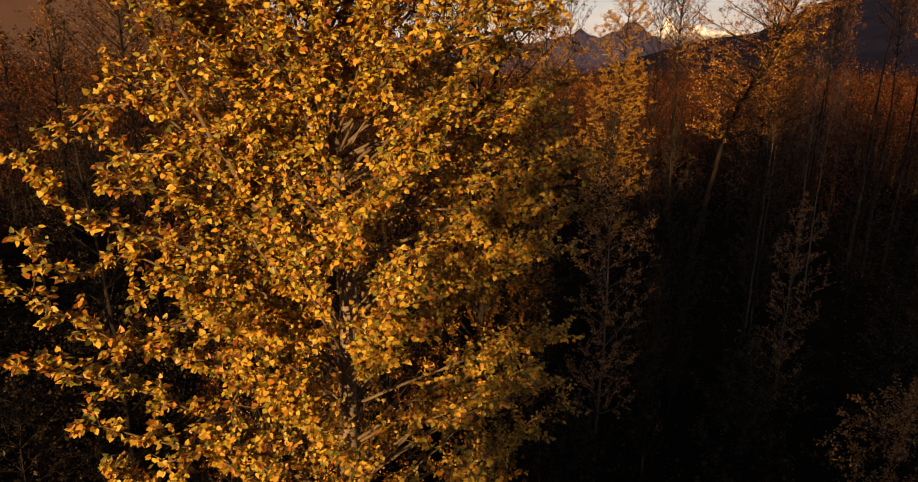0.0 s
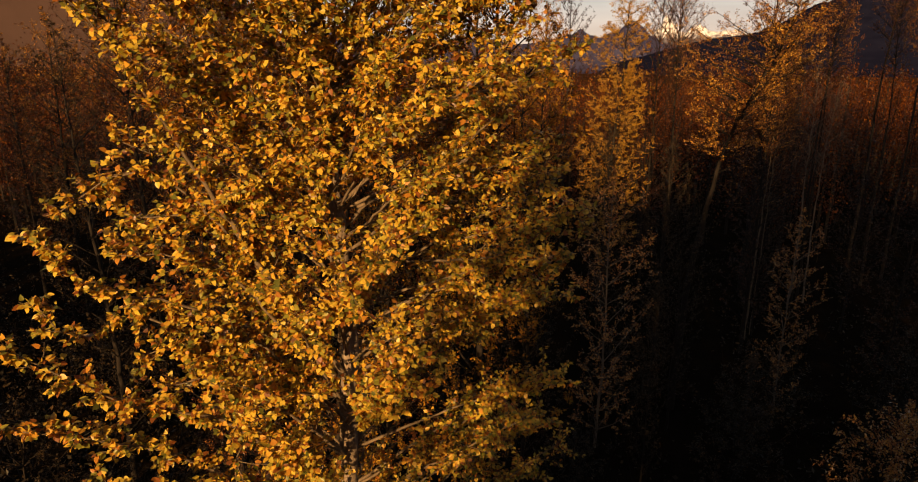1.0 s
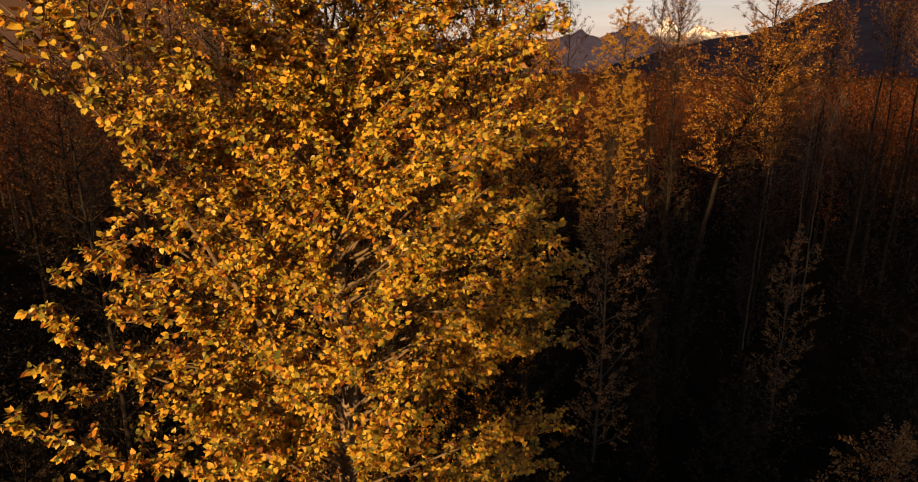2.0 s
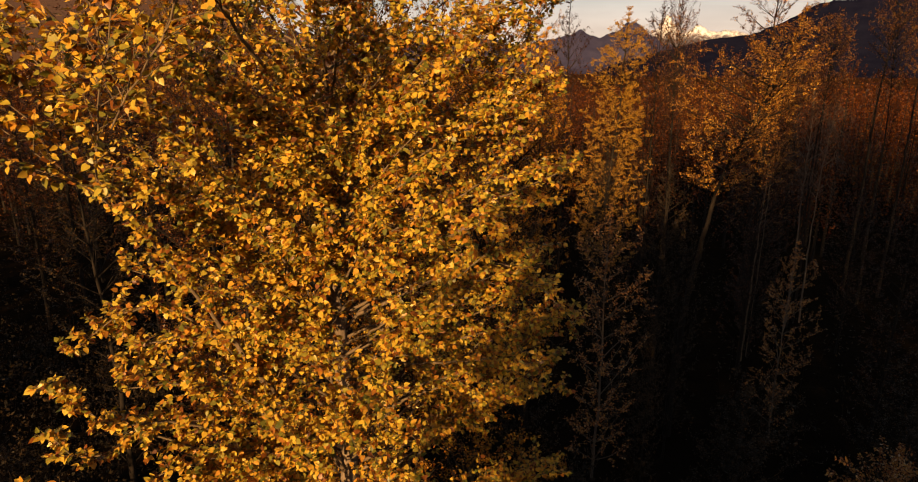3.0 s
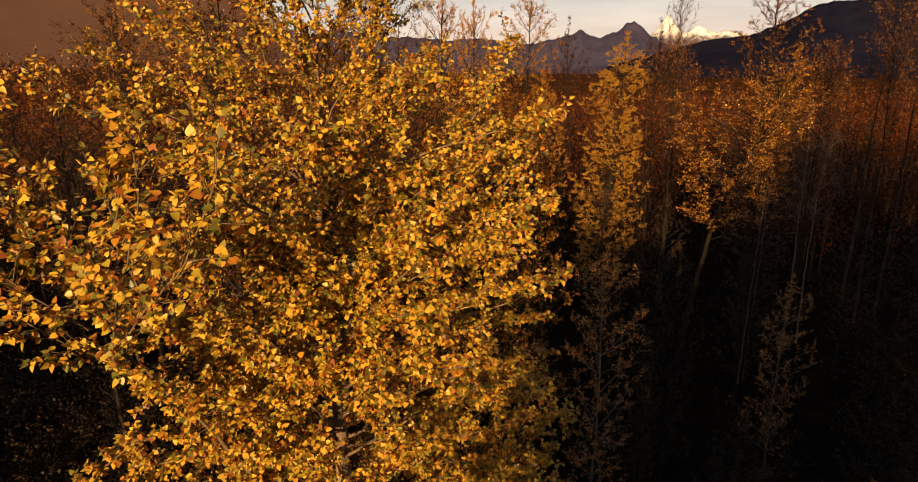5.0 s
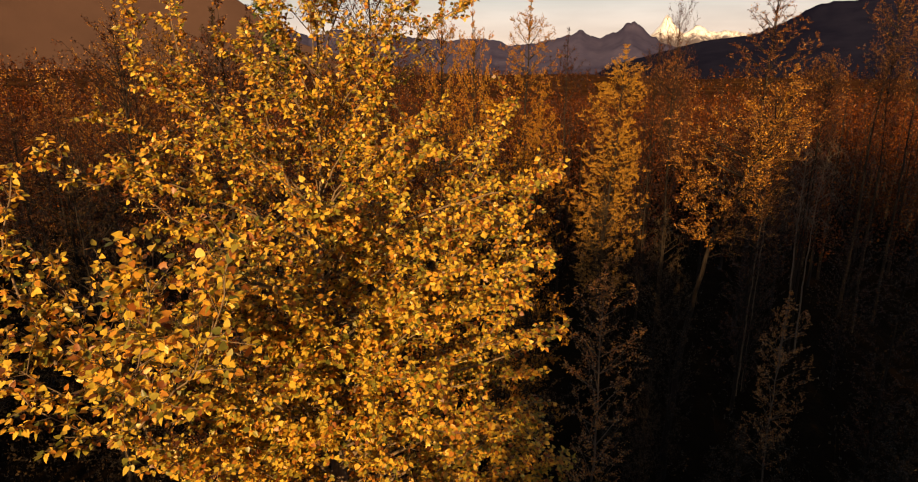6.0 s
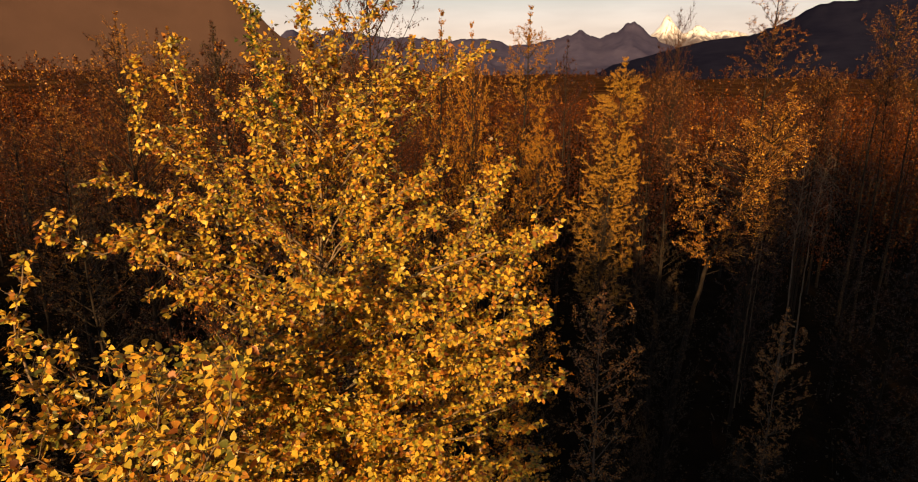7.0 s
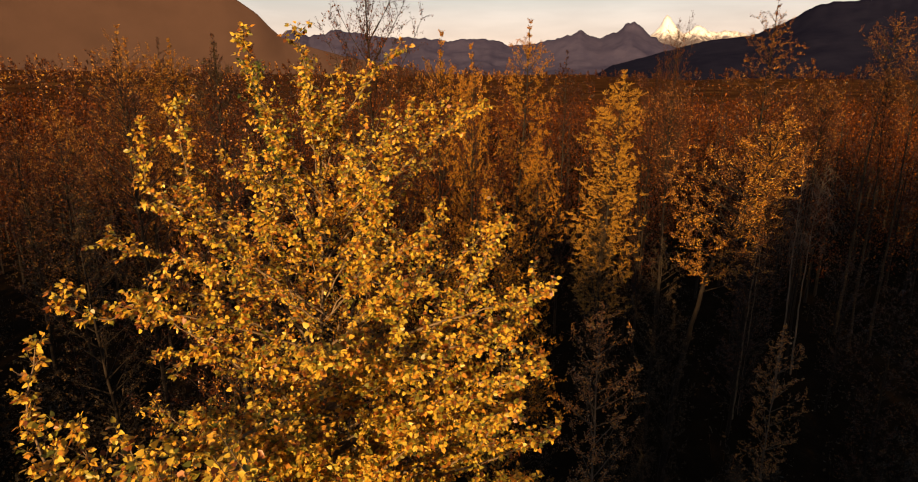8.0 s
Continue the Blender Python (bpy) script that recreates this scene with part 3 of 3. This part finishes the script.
for foot, tip in [((-1.3, 6.4, 13.1), (-0.55, 6.1, 14.2)), ((-1.3, 6.35, 12.9), (-0.2, 6.1, 13.9)), ((-1.3, 6.5, 13.5), (-0.9, 6.2, 14.6)), ((-1.35, 6.5, 13.9), (-1.75, 6.3, 15.0)),
                  ((-1.35, 6.6, 14.3), (-1.35, 6.4, 15.4)), ((-1.35, 6.4, 13.0), (-1.3, 5.8, 14.1))]:
    limb([foot, tuple(0.45 * a + 0.55 * b + c for a, b, c in zip(foot, tip, (0, 0, 0.1))), tip], every=0.05, side=0.34, bare=0.25)
# dim low boughs on the flank, towards the dark woods
for i in range(7):
    z0 = 6.2 + 0.45 * i
    reach = 2.1 + 0.3 * math.sin(i * 2.9)
    y1 = 6.3 + 0.6 * math.sin(i * 1.9)
    limb([(-1.2, 5.8, z0), (-1.2 + reach * 0.55, 0.5 * (5.9 + y1), z0 + 0.5), (-1.2 + reach, y1, z0 + 0.75)], every=0.06, side=0.4, bare=0.4)
one = None
for branch, m in single_leaves:
    if one is None:
        one = link_mesh("leaf", LEAF_V.tolist(), LEAF_F, GOLD, branch)
        ob = one
    else:
        ob = new("leaf", one.data)
        ob.parent = branch
    ob.matrix_basis = m


# ---- the woods ----
def tree_kind(seed, height, reach, base, limbs, size, dens, leaf_mat, bark, label, side=0.6, every=0.16, droop=0.0, up=0.9, lean=0.3, trunk_r=0.11, near=True, bend=None, twig=None):
    """A woodland tree with rising limbs: empty > trunk, each limb, foliage."""
    r = random.Random(seed)
    tree = tagged(new("woodland_tree"), label, "tree", "woods round the clearing")
    t = Wood()
    top = (r.uniform(-lean, lean), r.uniform(-lean, lean), height)
    line = smooth_line([(0, 0, -0.4), (r.uniform(-.15, .15), r.uniform(-.15, .15), height * 0.35), (top[0] * 0.6, top[1] * 0.6, height * 0.7), top] if bend is None else bend, 0.5, r, 0.03)
    t.tube(line, trunk_r, 0.01, 7, 0.1, r)
    link_mesh("trunk", t.v, t.f, bark, tree, smooth=True)
    wood, leaves = Wood(), Leaves()
    for i in range(limbs):
        f = (i + r.random()) / limbs
        z0 = base + (height - base) * f * 0.97
        q = line[min(len(line) - 1, int(z0 / height * (len(line) - 1)))]
        a = i * 2.399 + r.uniform(-0.5, 0.5)
        round_off = math.sqrt(max(0.0, 1 - ((f - 0.4) / 0.6) ** 2)) if f > 0.4 else 0.7 + 0.75 * f
        lump = 0.55 + 0.9 * noise.noise((math.cos(a) * 1.1, math.sin(a) * 1.1, z0 * 0.4 + seed * 7.3))
        ln = reach * round_off * max(0.25, 0.4 + 0.75 * lump) * r.uniform(0.75, 1.15) + 0.12
        d = Vector((math.cos(a), math.sin(a), 0)) * ln
        bough(wood, leaves, r, [q, q + d * 0.55 + Vector((0, 0, ln * up * 0.5)), q + d + Vector((0, 0, ln * up * (1 - droop)))], 0.007 + (0.008 if near else 0.004) * ln, size, every, side, dens,
              0.25, 4, 3, 0.3 if near else 0.6, droop)
        if near and i < 30:
            link_mesh("limb", wood.v, wood.f, twig or bark, tree)
            wood = Wood()
    # the leading shoot
    bough(wood, leaves, r, [line[-4], line[-2], line[-1] + Vector((0.03, 0.02, 0.25))], 0.012, size, every * 0.6, side * 0.5, dens, 0.0, 4, 3, 0.2, 0.0)
    link_mesh("branchwork", wood.v, wood.f, twig or bark, tree, kind="stuff")
    leaves.mesh("foliage", leaf_mat, tree, False)
    return tree


FULL = {"weep": 12.0, "shrub": 4.2, "copper_shrub": 4.2, "sapling": 8.0, "dark_pole": 16.0, "leaner": 13.4}
KINDS = {
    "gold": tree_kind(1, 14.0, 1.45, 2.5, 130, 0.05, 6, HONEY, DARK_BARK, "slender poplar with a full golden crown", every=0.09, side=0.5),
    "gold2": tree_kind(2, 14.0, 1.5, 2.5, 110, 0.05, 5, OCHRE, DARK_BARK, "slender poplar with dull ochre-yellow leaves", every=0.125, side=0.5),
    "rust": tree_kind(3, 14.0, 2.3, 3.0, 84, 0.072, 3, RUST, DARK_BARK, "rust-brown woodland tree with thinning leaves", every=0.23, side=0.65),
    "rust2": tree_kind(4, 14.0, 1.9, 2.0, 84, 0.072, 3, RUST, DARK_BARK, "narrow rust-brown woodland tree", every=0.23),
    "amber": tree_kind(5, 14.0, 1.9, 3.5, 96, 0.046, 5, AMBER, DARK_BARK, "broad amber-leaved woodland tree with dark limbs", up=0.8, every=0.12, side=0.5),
    "olive": tree_kind(6, 14.0, 2.1, 2.0, 76, 0.076, 3, SHADED_OLIVE, DARK_BARK, "olive-brown woodland tree in shade", every=0.21),
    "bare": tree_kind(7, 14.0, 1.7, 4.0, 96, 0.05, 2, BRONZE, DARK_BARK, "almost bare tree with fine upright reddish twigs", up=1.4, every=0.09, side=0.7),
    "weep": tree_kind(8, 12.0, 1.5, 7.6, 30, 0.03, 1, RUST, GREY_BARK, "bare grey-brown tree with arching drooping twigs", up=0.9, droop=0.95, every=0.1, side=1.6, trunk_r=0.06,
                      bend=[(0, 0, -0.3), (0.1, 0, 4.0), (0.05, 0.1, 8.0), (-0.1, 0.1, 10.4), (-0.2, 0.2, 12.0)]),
    "shrub": tree_kind(9, 4.2, 1.7, 0.3, 34, 0.08, 2, SHADED_OLIVE, DARK_BARK, "leafy shrub with autumn leaves greyed and darkened for shade", up=0.8, trunk_r=0.04),
    "copper_shrub": tree_kind(19, 4.2, 1.5, 0.9, 40, 0.085, 3, COPPER, DARK_BARK, "round shrub with copper autumn leaves, paled to look lit", up=0.8, trunk_r=0.03),
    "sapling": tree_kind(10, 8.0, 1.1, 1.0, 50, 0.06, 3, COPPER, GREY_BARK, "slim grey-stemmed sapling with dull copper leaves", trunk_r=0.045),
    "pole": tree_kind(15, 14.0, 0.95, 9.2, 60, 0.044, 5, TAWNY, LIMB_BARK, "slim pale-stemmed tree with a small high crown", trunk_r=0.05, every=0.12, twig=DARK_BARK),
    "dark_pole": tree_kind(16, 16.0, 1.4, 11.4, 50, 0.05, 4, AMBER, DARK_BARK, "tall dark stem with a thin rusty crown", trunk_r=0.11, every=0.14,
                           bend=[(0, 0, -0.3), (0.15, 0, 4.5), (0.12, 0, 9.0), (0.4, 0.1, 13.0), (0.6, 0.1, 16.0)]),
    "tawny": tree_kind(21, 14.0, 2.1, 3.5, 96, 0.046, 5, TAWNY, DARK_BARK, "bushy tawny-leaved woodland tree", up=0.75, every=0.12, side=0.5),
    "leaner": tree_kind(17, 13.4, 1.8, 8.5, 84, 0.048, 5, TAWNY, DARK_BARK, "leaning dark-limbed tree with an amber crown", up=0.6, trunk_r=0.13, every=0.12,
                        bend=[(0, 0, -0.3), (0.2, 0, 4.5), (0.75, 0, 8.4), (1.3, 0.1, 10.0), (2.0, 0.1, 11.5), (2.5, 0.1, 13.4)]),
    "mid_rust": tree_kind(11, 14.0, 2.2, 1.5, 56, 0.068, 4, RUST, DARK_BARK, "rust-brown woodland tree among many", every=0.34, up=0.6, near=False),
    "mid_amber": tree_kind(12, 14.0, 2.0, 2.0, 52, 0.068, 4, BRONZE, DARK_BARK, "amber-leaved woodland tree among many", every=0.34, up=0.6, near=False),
    "mid_olive": tree_kind(13, 14.0, 2.2, 1.5, 54, 0.068, 4, SHADED_OLIVE, DARK_BARK, "olive-brown woodland tree among many", every=0.34, up=0.6, near=False),
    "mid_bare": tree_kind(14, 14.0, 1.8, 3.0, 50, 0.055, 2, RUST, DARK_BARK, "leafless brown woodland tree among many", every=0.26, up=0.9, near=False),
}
used = set()
spots = []
spots_rng = random.Random(5)


def plant(kind, x, y, height, wide=1.0, turn=None, label=""):
    ob = KINDS[kind]
    s = height / FULL.get(kind, 14.0)
    turn = spots_rng.uniform(0, 360) if turn is None else turn
    m = pose(x, y, 0, 0, 0, turn) @ Matrix.Diagonal((s * wide, s * wide, s, 1))
    spots.append((x, y))
    if kind in used:
        ob = copy_thing(ob, m @ Matrix.Diagonal((1 / ob.scale.x, 1 / ob.scale.y, 1 / ob.scale.z, 1)))
    else:
        used.add(kind)
        ob.matrix_basis = m
    return tagged(ob, label=label)


# trees that stand out one by one
plant("gold", 7.75, 31.0, 15.2, 1.18, label="slender poplar with a full golden crown in sun")
plant("gold2", 0.3, 8.7, 13.6, 0.95, label="shaded yellow cottonwood close behind the tall one")
plant("amber", -3.3, 9.0, 14.9, 0.75)
plant("gold2", -1.9, 9.3, 14.3, 0.9, label="shaded yellow cottonwood close behind the tall one")
plant("gold2", 2.5, 19.8, 13.4, 0.8, label="slender poplar with dull ochre-yellow leaves")
plant("gold2", 3.0, 30.0, 17.4, 0.9, label="slender poplar with dull ochre-yellow leaves")
plant("gold2", -0.6, 19.7, 16.3, 0.7, label="thin poplar with dull ochre-yellow leaves")
plant("gold2", 0.7, 19.2, 15.9, 0.5, label="thin poplar with dull ochre-yellow leaves")
plant("bare", -2.0, 16.5, 17.5, 0.75)
plant("amber", 15.0, 31.0, 18.4, 0.95)
plant("leaner", 7.45, 19.4, 14.1, 1.1, 0)
plant("rust", -1.5, 11.5, 10.5, 0.8)
plant("rust2", -5.2, 12.8, 11.0, 0.9)
plant("olive", 1.6, 13.4, 9.5, 0.8)
plant("rust2", -6.4, 3.4, 12.6, 0.7)
plant("rust2", 6.0, 35.0, 16.2, 0.7)
plant("rust", 9.8, 31.5, 15.8, 0.65)
plant("rust2", 19.6, 36.0, 14.6, 0.7)
plant("pole", 12.75, 25.3, 12.4, 0.95)
plant("pole", 13.2, 25.7, 13.2, 0.8)
plant("bare", 13.1, 38.0, 18.0, 0.5)
plant("dark_pole", 16.7, 29.0, 15.0, 0.8, 2)
plant("dark_pole", 17.5, 29.8, 14.6, 0.7, 200)
plant("dark_pole", 23.2, 35.0, 18.2, 0.9, -8)
plant("dark_pole", 22.6, 32.6, 15.6, 0.7, 130)
plant("dark_pole", 24.4, 33.6, 16.8, 0.8, 40)
plant("sapling", 11.1, 19.3, 7.0, 0.9)
plant("olive", 6.9, 18.0, 8.4, 0.75)
plant("rust", 13.8, 27.3, 7.8, 0.9)
plant("dark_pole", 8.7, 25.0, 14.8, 0.75, 90)
plant("weep", 16.5, 28.8, 11.6, 0.9)
plant("weep", 17.7, 29.6, 11.2, 0.9, 140)
plant("olive", 13.2, 25.6, 6.4, 0.9)
plant("sapling", 4.3, 17.0, 8.6)
plant("olive", 5.0, 14.5, 6.6, 0.6)
plant("tawny", -16.0, 30.5, 17.2, 0.85, label="bushy tawny woodland tree before the hill")
plant("tawny", -14.9, 29.6, 16.6, 0.8, label="bushy tawny woodland tree before the hill")
plant("mid_amber", -12.6, 40.0, 16.6, 1.0)
plant("mid_rust", -19.0, 41.0, 17.2, 1.0)
plant("mid_rust", -25.5, 45.0, 16.0, 1.0)
plant("gold2", -14.2, 32.5, 16.7, 0.95, label="ochre-yellow woodland tree before the brown hill")
plant("amber", -20.8, 29.0, 12.9, 1.0)
plant("tawny", -18.3, 28.4, 13.9, 1.1, label="bushy tawny woodland tree over the dark clearing edge")
plant("rust2", -11.4, 30.5, 16.8, 0.75)
plant("amber", -22.0, 36.0, 12.6, 0.9)
plant("mid_rust", -30.0, 42.0, 11.5, 0.9)
plant("mid_amber", -9.5, 36.0, 15.8, 0.9)
plant("mid_rust", -17.0, 44.0, 16.0, 0.9)
plant("mid_amber", -3.5, 38.0, 16.2, 0.8)
plant("mid_bare", 1.0, 36.0, 16.2, 0.8)
plant("olive", -9.5, 15.5, 12.4, 0.95)
plant("rust", -12.5, 24.0, 15.9, 0.9)
plant("olive", -9.0, 24.0, 16.2, 0.8)
plant("rust2", -6.5, 21.0, 15.9, 0.9)
plant("olive", 6.0, 24.0, 9.5, 0.9)
plant("olive", 8.2, 23.5, 9.0, 0.9)
plant("rust2", 12.0, 24.0, 11.5, 1.0)
plant("rust", 17.6, 26.2, 7.6, 1.0)
plant("rust2", 14.5, 19.0, 9.0, 1.0)
plant("rust2", 18.5, 21.5, 9.0, 0.9)
plant("olive", -1.3, -6.2, 13.0, 0.6)
plant("olive", -0.8, -9.5, 13.8, 0.7)
plant("rust2", -1.9, -8.2, 13.4, 0.7)
plant("rust", -1.3, -12.5, 14.4, 0.8)
plant("copper_shrub", 9.9, 12.2, 4.2, 0.8)
for x, y, h in ((11.6, 12.9, 3.6), (7.4, 14.2, 3.4), (12.5, 15.0, 3.6), (5.5, 18.5, 3.2), (9.0, 17.0, 3.4), (14.0, 16.5, 4.0),
                (-8.0, 12.0, 3.0), (-11.0, 13.5, 3.6), (-6.0, 13.5, 2.8), (3.0, 14.0, 2.6)):
    plant("shrub", x, y, h)
# the rest of the woods, row behind row
for i in range(6000):
    y = spots_rng.uniform(22, 78)
    x = spots_rng.uniform(-0.85, 0.85) * (y + 6)
    gap = 2.6 if y < 40 else 3.2
    if any((x - a) ** 2 + (y - b) ** 2 < gap * gap for a, b in spots):
        continue
    h = spots_rng.uniform(5.5, 8.0) if y < 34 else spots_rng.uniform(7.5, 10.0) if y < 48 else spots_rng.uniform(9.0, 12.5) + (spots_rng.random() < 0.2) * spots_rng.uniform(1.0, 3.0)
    if x < -0.5 * y:
        h *= 0.82
    if abs(x - 7.2 * y / 31) < 2.2 and y < 31:
        h = 8.0
    kind = spots_rng.choice(["mid_rust", "mid_amber", "mid_rust", "mid_olive", "mid_bare", "mid_rust"])
    plant("mid_rust" if x > 0.3 * y and kind != "mid_amber" else kind, x, y, h, spots_rng.uniform(0.8, 1.1))
    if len(spots) > 124:
        break

def canopy(name, label, mat, count, place, seed, low, tall, chips, spread=2.1, extra=0.2, leaf=0.24, grow=0.0015, clumps=0, base=0.3):
    """Woods too far or too many to tell apart: trunks and clumps of leaves."""
    r = random.Random(seed)
    leaves, wood = Leaves(), Wood()
    for i in range(count):
        x, y = place(r)
        d, g = math.hypot(x, y), land(x, y)
        h = (r.uniform(low, tall) + (r.random() < extra) * r.uniform(1.0, 4.0)) * (1.0 + (0.35 * noise.noise((x * 0.02, y * 0.02, 1.3)) if d > 60 else 0.0))
        size = leaf + d * grow
        if d < 160:
            wood.tube([Vector((x, y, g - 0.5)), Vector((x, y, g + h))], 0.12, 0.02, 4)
        tufts = []
        for k in range(clumps):
            f = (k + r.random()) / clumps
            rad = spread * (1 - f) ** 0.55 * r.uniform(0.3, 1.0)
            a = k * 2.4 + r.uniform(-0.6, 0.6)
            tufts.append((x + rad * math.cos(a), y + rad * math.sin(a), g + h * (base + (1 - base) * f), spread * r.uniform(0.12, 0.3)))
        for k in range(chips if d < 200 else chips // 2):
            if tufts:
                cx, cy, cz, w = tufts[k % clumps]
                p = Vector((cx + r.gauss(0, w), cy + r.gauss(0, w), cz + r.gauss(0, w * 1.3)))
            else:
                f = r.random() ** 0.7
                rad = spread * (1 - f) ** 0.6 * r.random() ** 0.5
                a = r.uniform(0, math.tau)
                p = Vector((x + rad * math.cos(a), y + rad * math.sin(a), g + h * (0.12 + 0.88 * f)))
            leaves.add(p, any_way(r), any_way(r), size * r.uniform(0.6, 1.5))
    top = tagged(new(name), label, "forest", kind="stuff")
    leaves.mesh("canopy", mat, top, False)
    if wood.v:
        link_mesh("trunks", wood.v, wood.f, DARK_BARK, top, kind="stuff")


def beyond(r):
    """The closed woods behind the trees that stand out singly."""
    y = math.sqrt(r.uniform(39.0 ** 2, 76.0 ** 2))
    return r.uniform(-0.85, 0.85) * (y + 4), y


def farther(r):
    y = math.sqrt(r.uniform(74.0 ** 2, 165.0 ** 2))
    return r.uniform(-0.9, 0.9) * y, y


def ahead(r):
    y = 160 + 1100 * r.random() ** 1.5
    return r.uniform(-0.95, 0.95) * y, y


def hillward(r):
    y = 130 + 900 * r.random() ** 1.2
    return r.uniform(-0.95, 0.1) * y, y


def across(off, back):
    """The place that lies so far across the sun's direction and so far towards the sun."""
    return to_sun.y * off * 1.03 + to_sun.x * back, -to_sun.x * off * 1.03 + to_sun.y * back


def beside(r):
    """Unseen grove on the sunny side, added to shade the woods on the left."""
    while True:
        x, y = r.uniform(-46, -6), r.uniform(-22, 22)
        if x < -0.8 * y - 4 and x * to_sun.y - y * to_sun.x > LANE_TALL + 4.3:
            return x, y


def behind(r):
    """Unseen woods added at the camera's back to shade the trees on the right."""
    return across(LANE_GOLD - 3.4 - 4.0 * r.random(), r.uniform(4.5, 15.0))


def mid_back(r):
    """Higher unseen woods added for shade, farther from the open lanes."""
    return across(LANE_GOLD - 6.6 - 5.0 * r.random(), r.uniform(4.5, 16.0))


def tall_back(r):
    """The tallest of the unseen woods, added to shade the far right."""
    return across(LANE_GOLD - 11.0 - 17.0 * r.random(), r.uniform(5.0, 18.0))


def low_edge(r):
    """Shorter unseen trees, added to cast shade below the open lanes."""
    return across(LANE_TALL - 3.7 * r.random() ** 0.6 + 0.3, r.uniform(5.0, 15.0))


def flank_edge(r):
    """Unseen trees added to shade the near flank of the tall cottonwood's lower crown."""
    return across(LANE_TALL - r.uniform(1.5, 3.2), r.uniform(5.0, 12.0))


def gold_edge(r):
    """Unseen trees added to cast shade below the lane that lights the far poplar."""
    return across(LANE_GOLD - r.uniform(0.8, 3.8), r.uniform(5.0, 15.0))


def lane_scrub(r):
    """Unseen scrub added for shade, low enough to leave the lane open above."""
    return across(LANE_TALL + r.uniform(-1.5, 3.6), r.uniform(6.0, 13.0))


LANE_TALL = -0.9 * to_sun.y - 5.0 * to_sun.x
LANE_GOLD = 7.5 * to_sun.y - 31.0 * to_sun.x


def sunward(r):
    d, a = r.uniform(62, 130), SUN_AZ + r.uniform(-0.75, 0.75)
    return math.sin(a) * d, math.cos(a) * d


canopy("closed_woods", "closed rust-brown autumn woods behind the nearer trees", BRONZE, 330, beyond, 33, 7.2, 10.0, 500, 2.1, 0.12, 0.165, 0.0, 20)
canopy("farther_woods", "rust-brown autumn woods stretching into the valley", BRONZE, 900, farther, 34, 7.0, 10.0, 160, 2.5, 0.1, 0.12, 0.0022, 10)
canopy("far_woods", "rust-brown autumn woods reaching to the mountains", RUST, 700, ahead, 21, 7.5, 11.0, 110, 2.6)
canopy("woods_below_hill", "autumn woods on rising land below the hill, brightened for sunlit haze", AMBER, 330, hillward, 27, 9.0, 14.0, 130)
canopy("woods_behind_clearing", "unseen woods towards the sun, added to cut the low light", RUST, 170, sunward, 22, 12.0, 16.0, 110, leaf=0.34)
canopy("grove_beside_clearing", "unseen grove beside the clearing, added to cast shade", RUST, 130, beside, 23, 15.5, 18.5, 200, leaf=0.34)
canopy("woods_at_camera_back", "unseen woods behind the camera, added to cast shade", RUST, 26, behind, 24, 15.5, 17.5, 330, 1.4, 0.0, 0.34)
canopy("higher_woods_at_camera_back", "higher unseen woods behind the camera, added to cast shade", RUST, 36, mid_back, 38, 18.5, 21.0, 340, 1.5, 0.1, 0.34)
canopy("tall_woods_at_camera_back", "tall unseen woods behind the camera, added to cast shade", RUST, 110, tall_back, 28, 23.0, 26.0, 380, 1.7, 0.1, 0.34)
canopy("scrub_at_camera_back", "low unseen scrub behind the camera, added to cast shade", RUST, 34, lane_scrub, 29, 7.0, 8.4, 180, 1.3, 0.0, 0.3)
canopy("low_trees_at_camera_back", "lower unseen trees behind the camera, added to cast shade", RUST, 34, low_edge, 25, 10.2, 12.8, 120, 1.3, 0.0, 0.3)
canopy("flank_trees_at_camera_back", "unseen trees behind the camera, added to shade the cottonwood's flank", RUST, 8, flank_edge, 40, 14.2, 15.4, 155, 1.3, 0.0, 0.28, clumps=12, base=0.8)
canopy("middle_trees_at_camera_back", "middling unseen trees behind the camera, added to cast shade", RUST, 30, gold_edge, 39, 13.6, 15.0, 270, 1.3, 0.0, 0.32)


def undergrowth():
    """Thickets of stems and withered leaves on the forest floor."""
    r = random.Random(31)
    leaves, wood = Leaves(), Wood()
    for i in range(3100):
        y = 4 + 56 * r.random() ** 1.3
        x = r.uniform(-0.9, 0.9) * (y + 8)
        if i >= 1900:
            x, y = r.uniform(-22, -3.5), r.uniform(9, 27)
        h = r.uniform(0.5, 2.4) * (0.6 + 0.8 * noise.noise((x * 0.15, y * 0.15, 0)) ** 2 + 0.4 * r.random())
        foot = Vector((x, y, -0.3))
        tip = foot + Vector((r.uniform(-0.5, 0.5), r.uniform(-0.5, 0.5), h + 0.3))
        wood.tube([foot, foot.lerp(tip, 0.5) + any_way(r) * 0.08, tip], 0.012, 0.003, 3)
        for k in range(13):
            p = foot.lerp(tip, r.uniform(0.3, 1.0)) + any_way(r) * r.uniform(0.05, 0.55)
            p.z = max(p.z, 0.05)
            leaves.add(p, any_way(r), any_way(r), r.uniform(0.08, 0.2))
    top = tagged(new("undergrowth"), "thicket of withered stems and leaves, darkened for shade", "undergrowth", kind="stuff")
    leaves.mesh("withered_leaves", SHADED_OLIVE, top, False)
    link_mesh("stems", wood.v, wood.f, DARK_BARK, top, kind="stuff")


undergrowth()
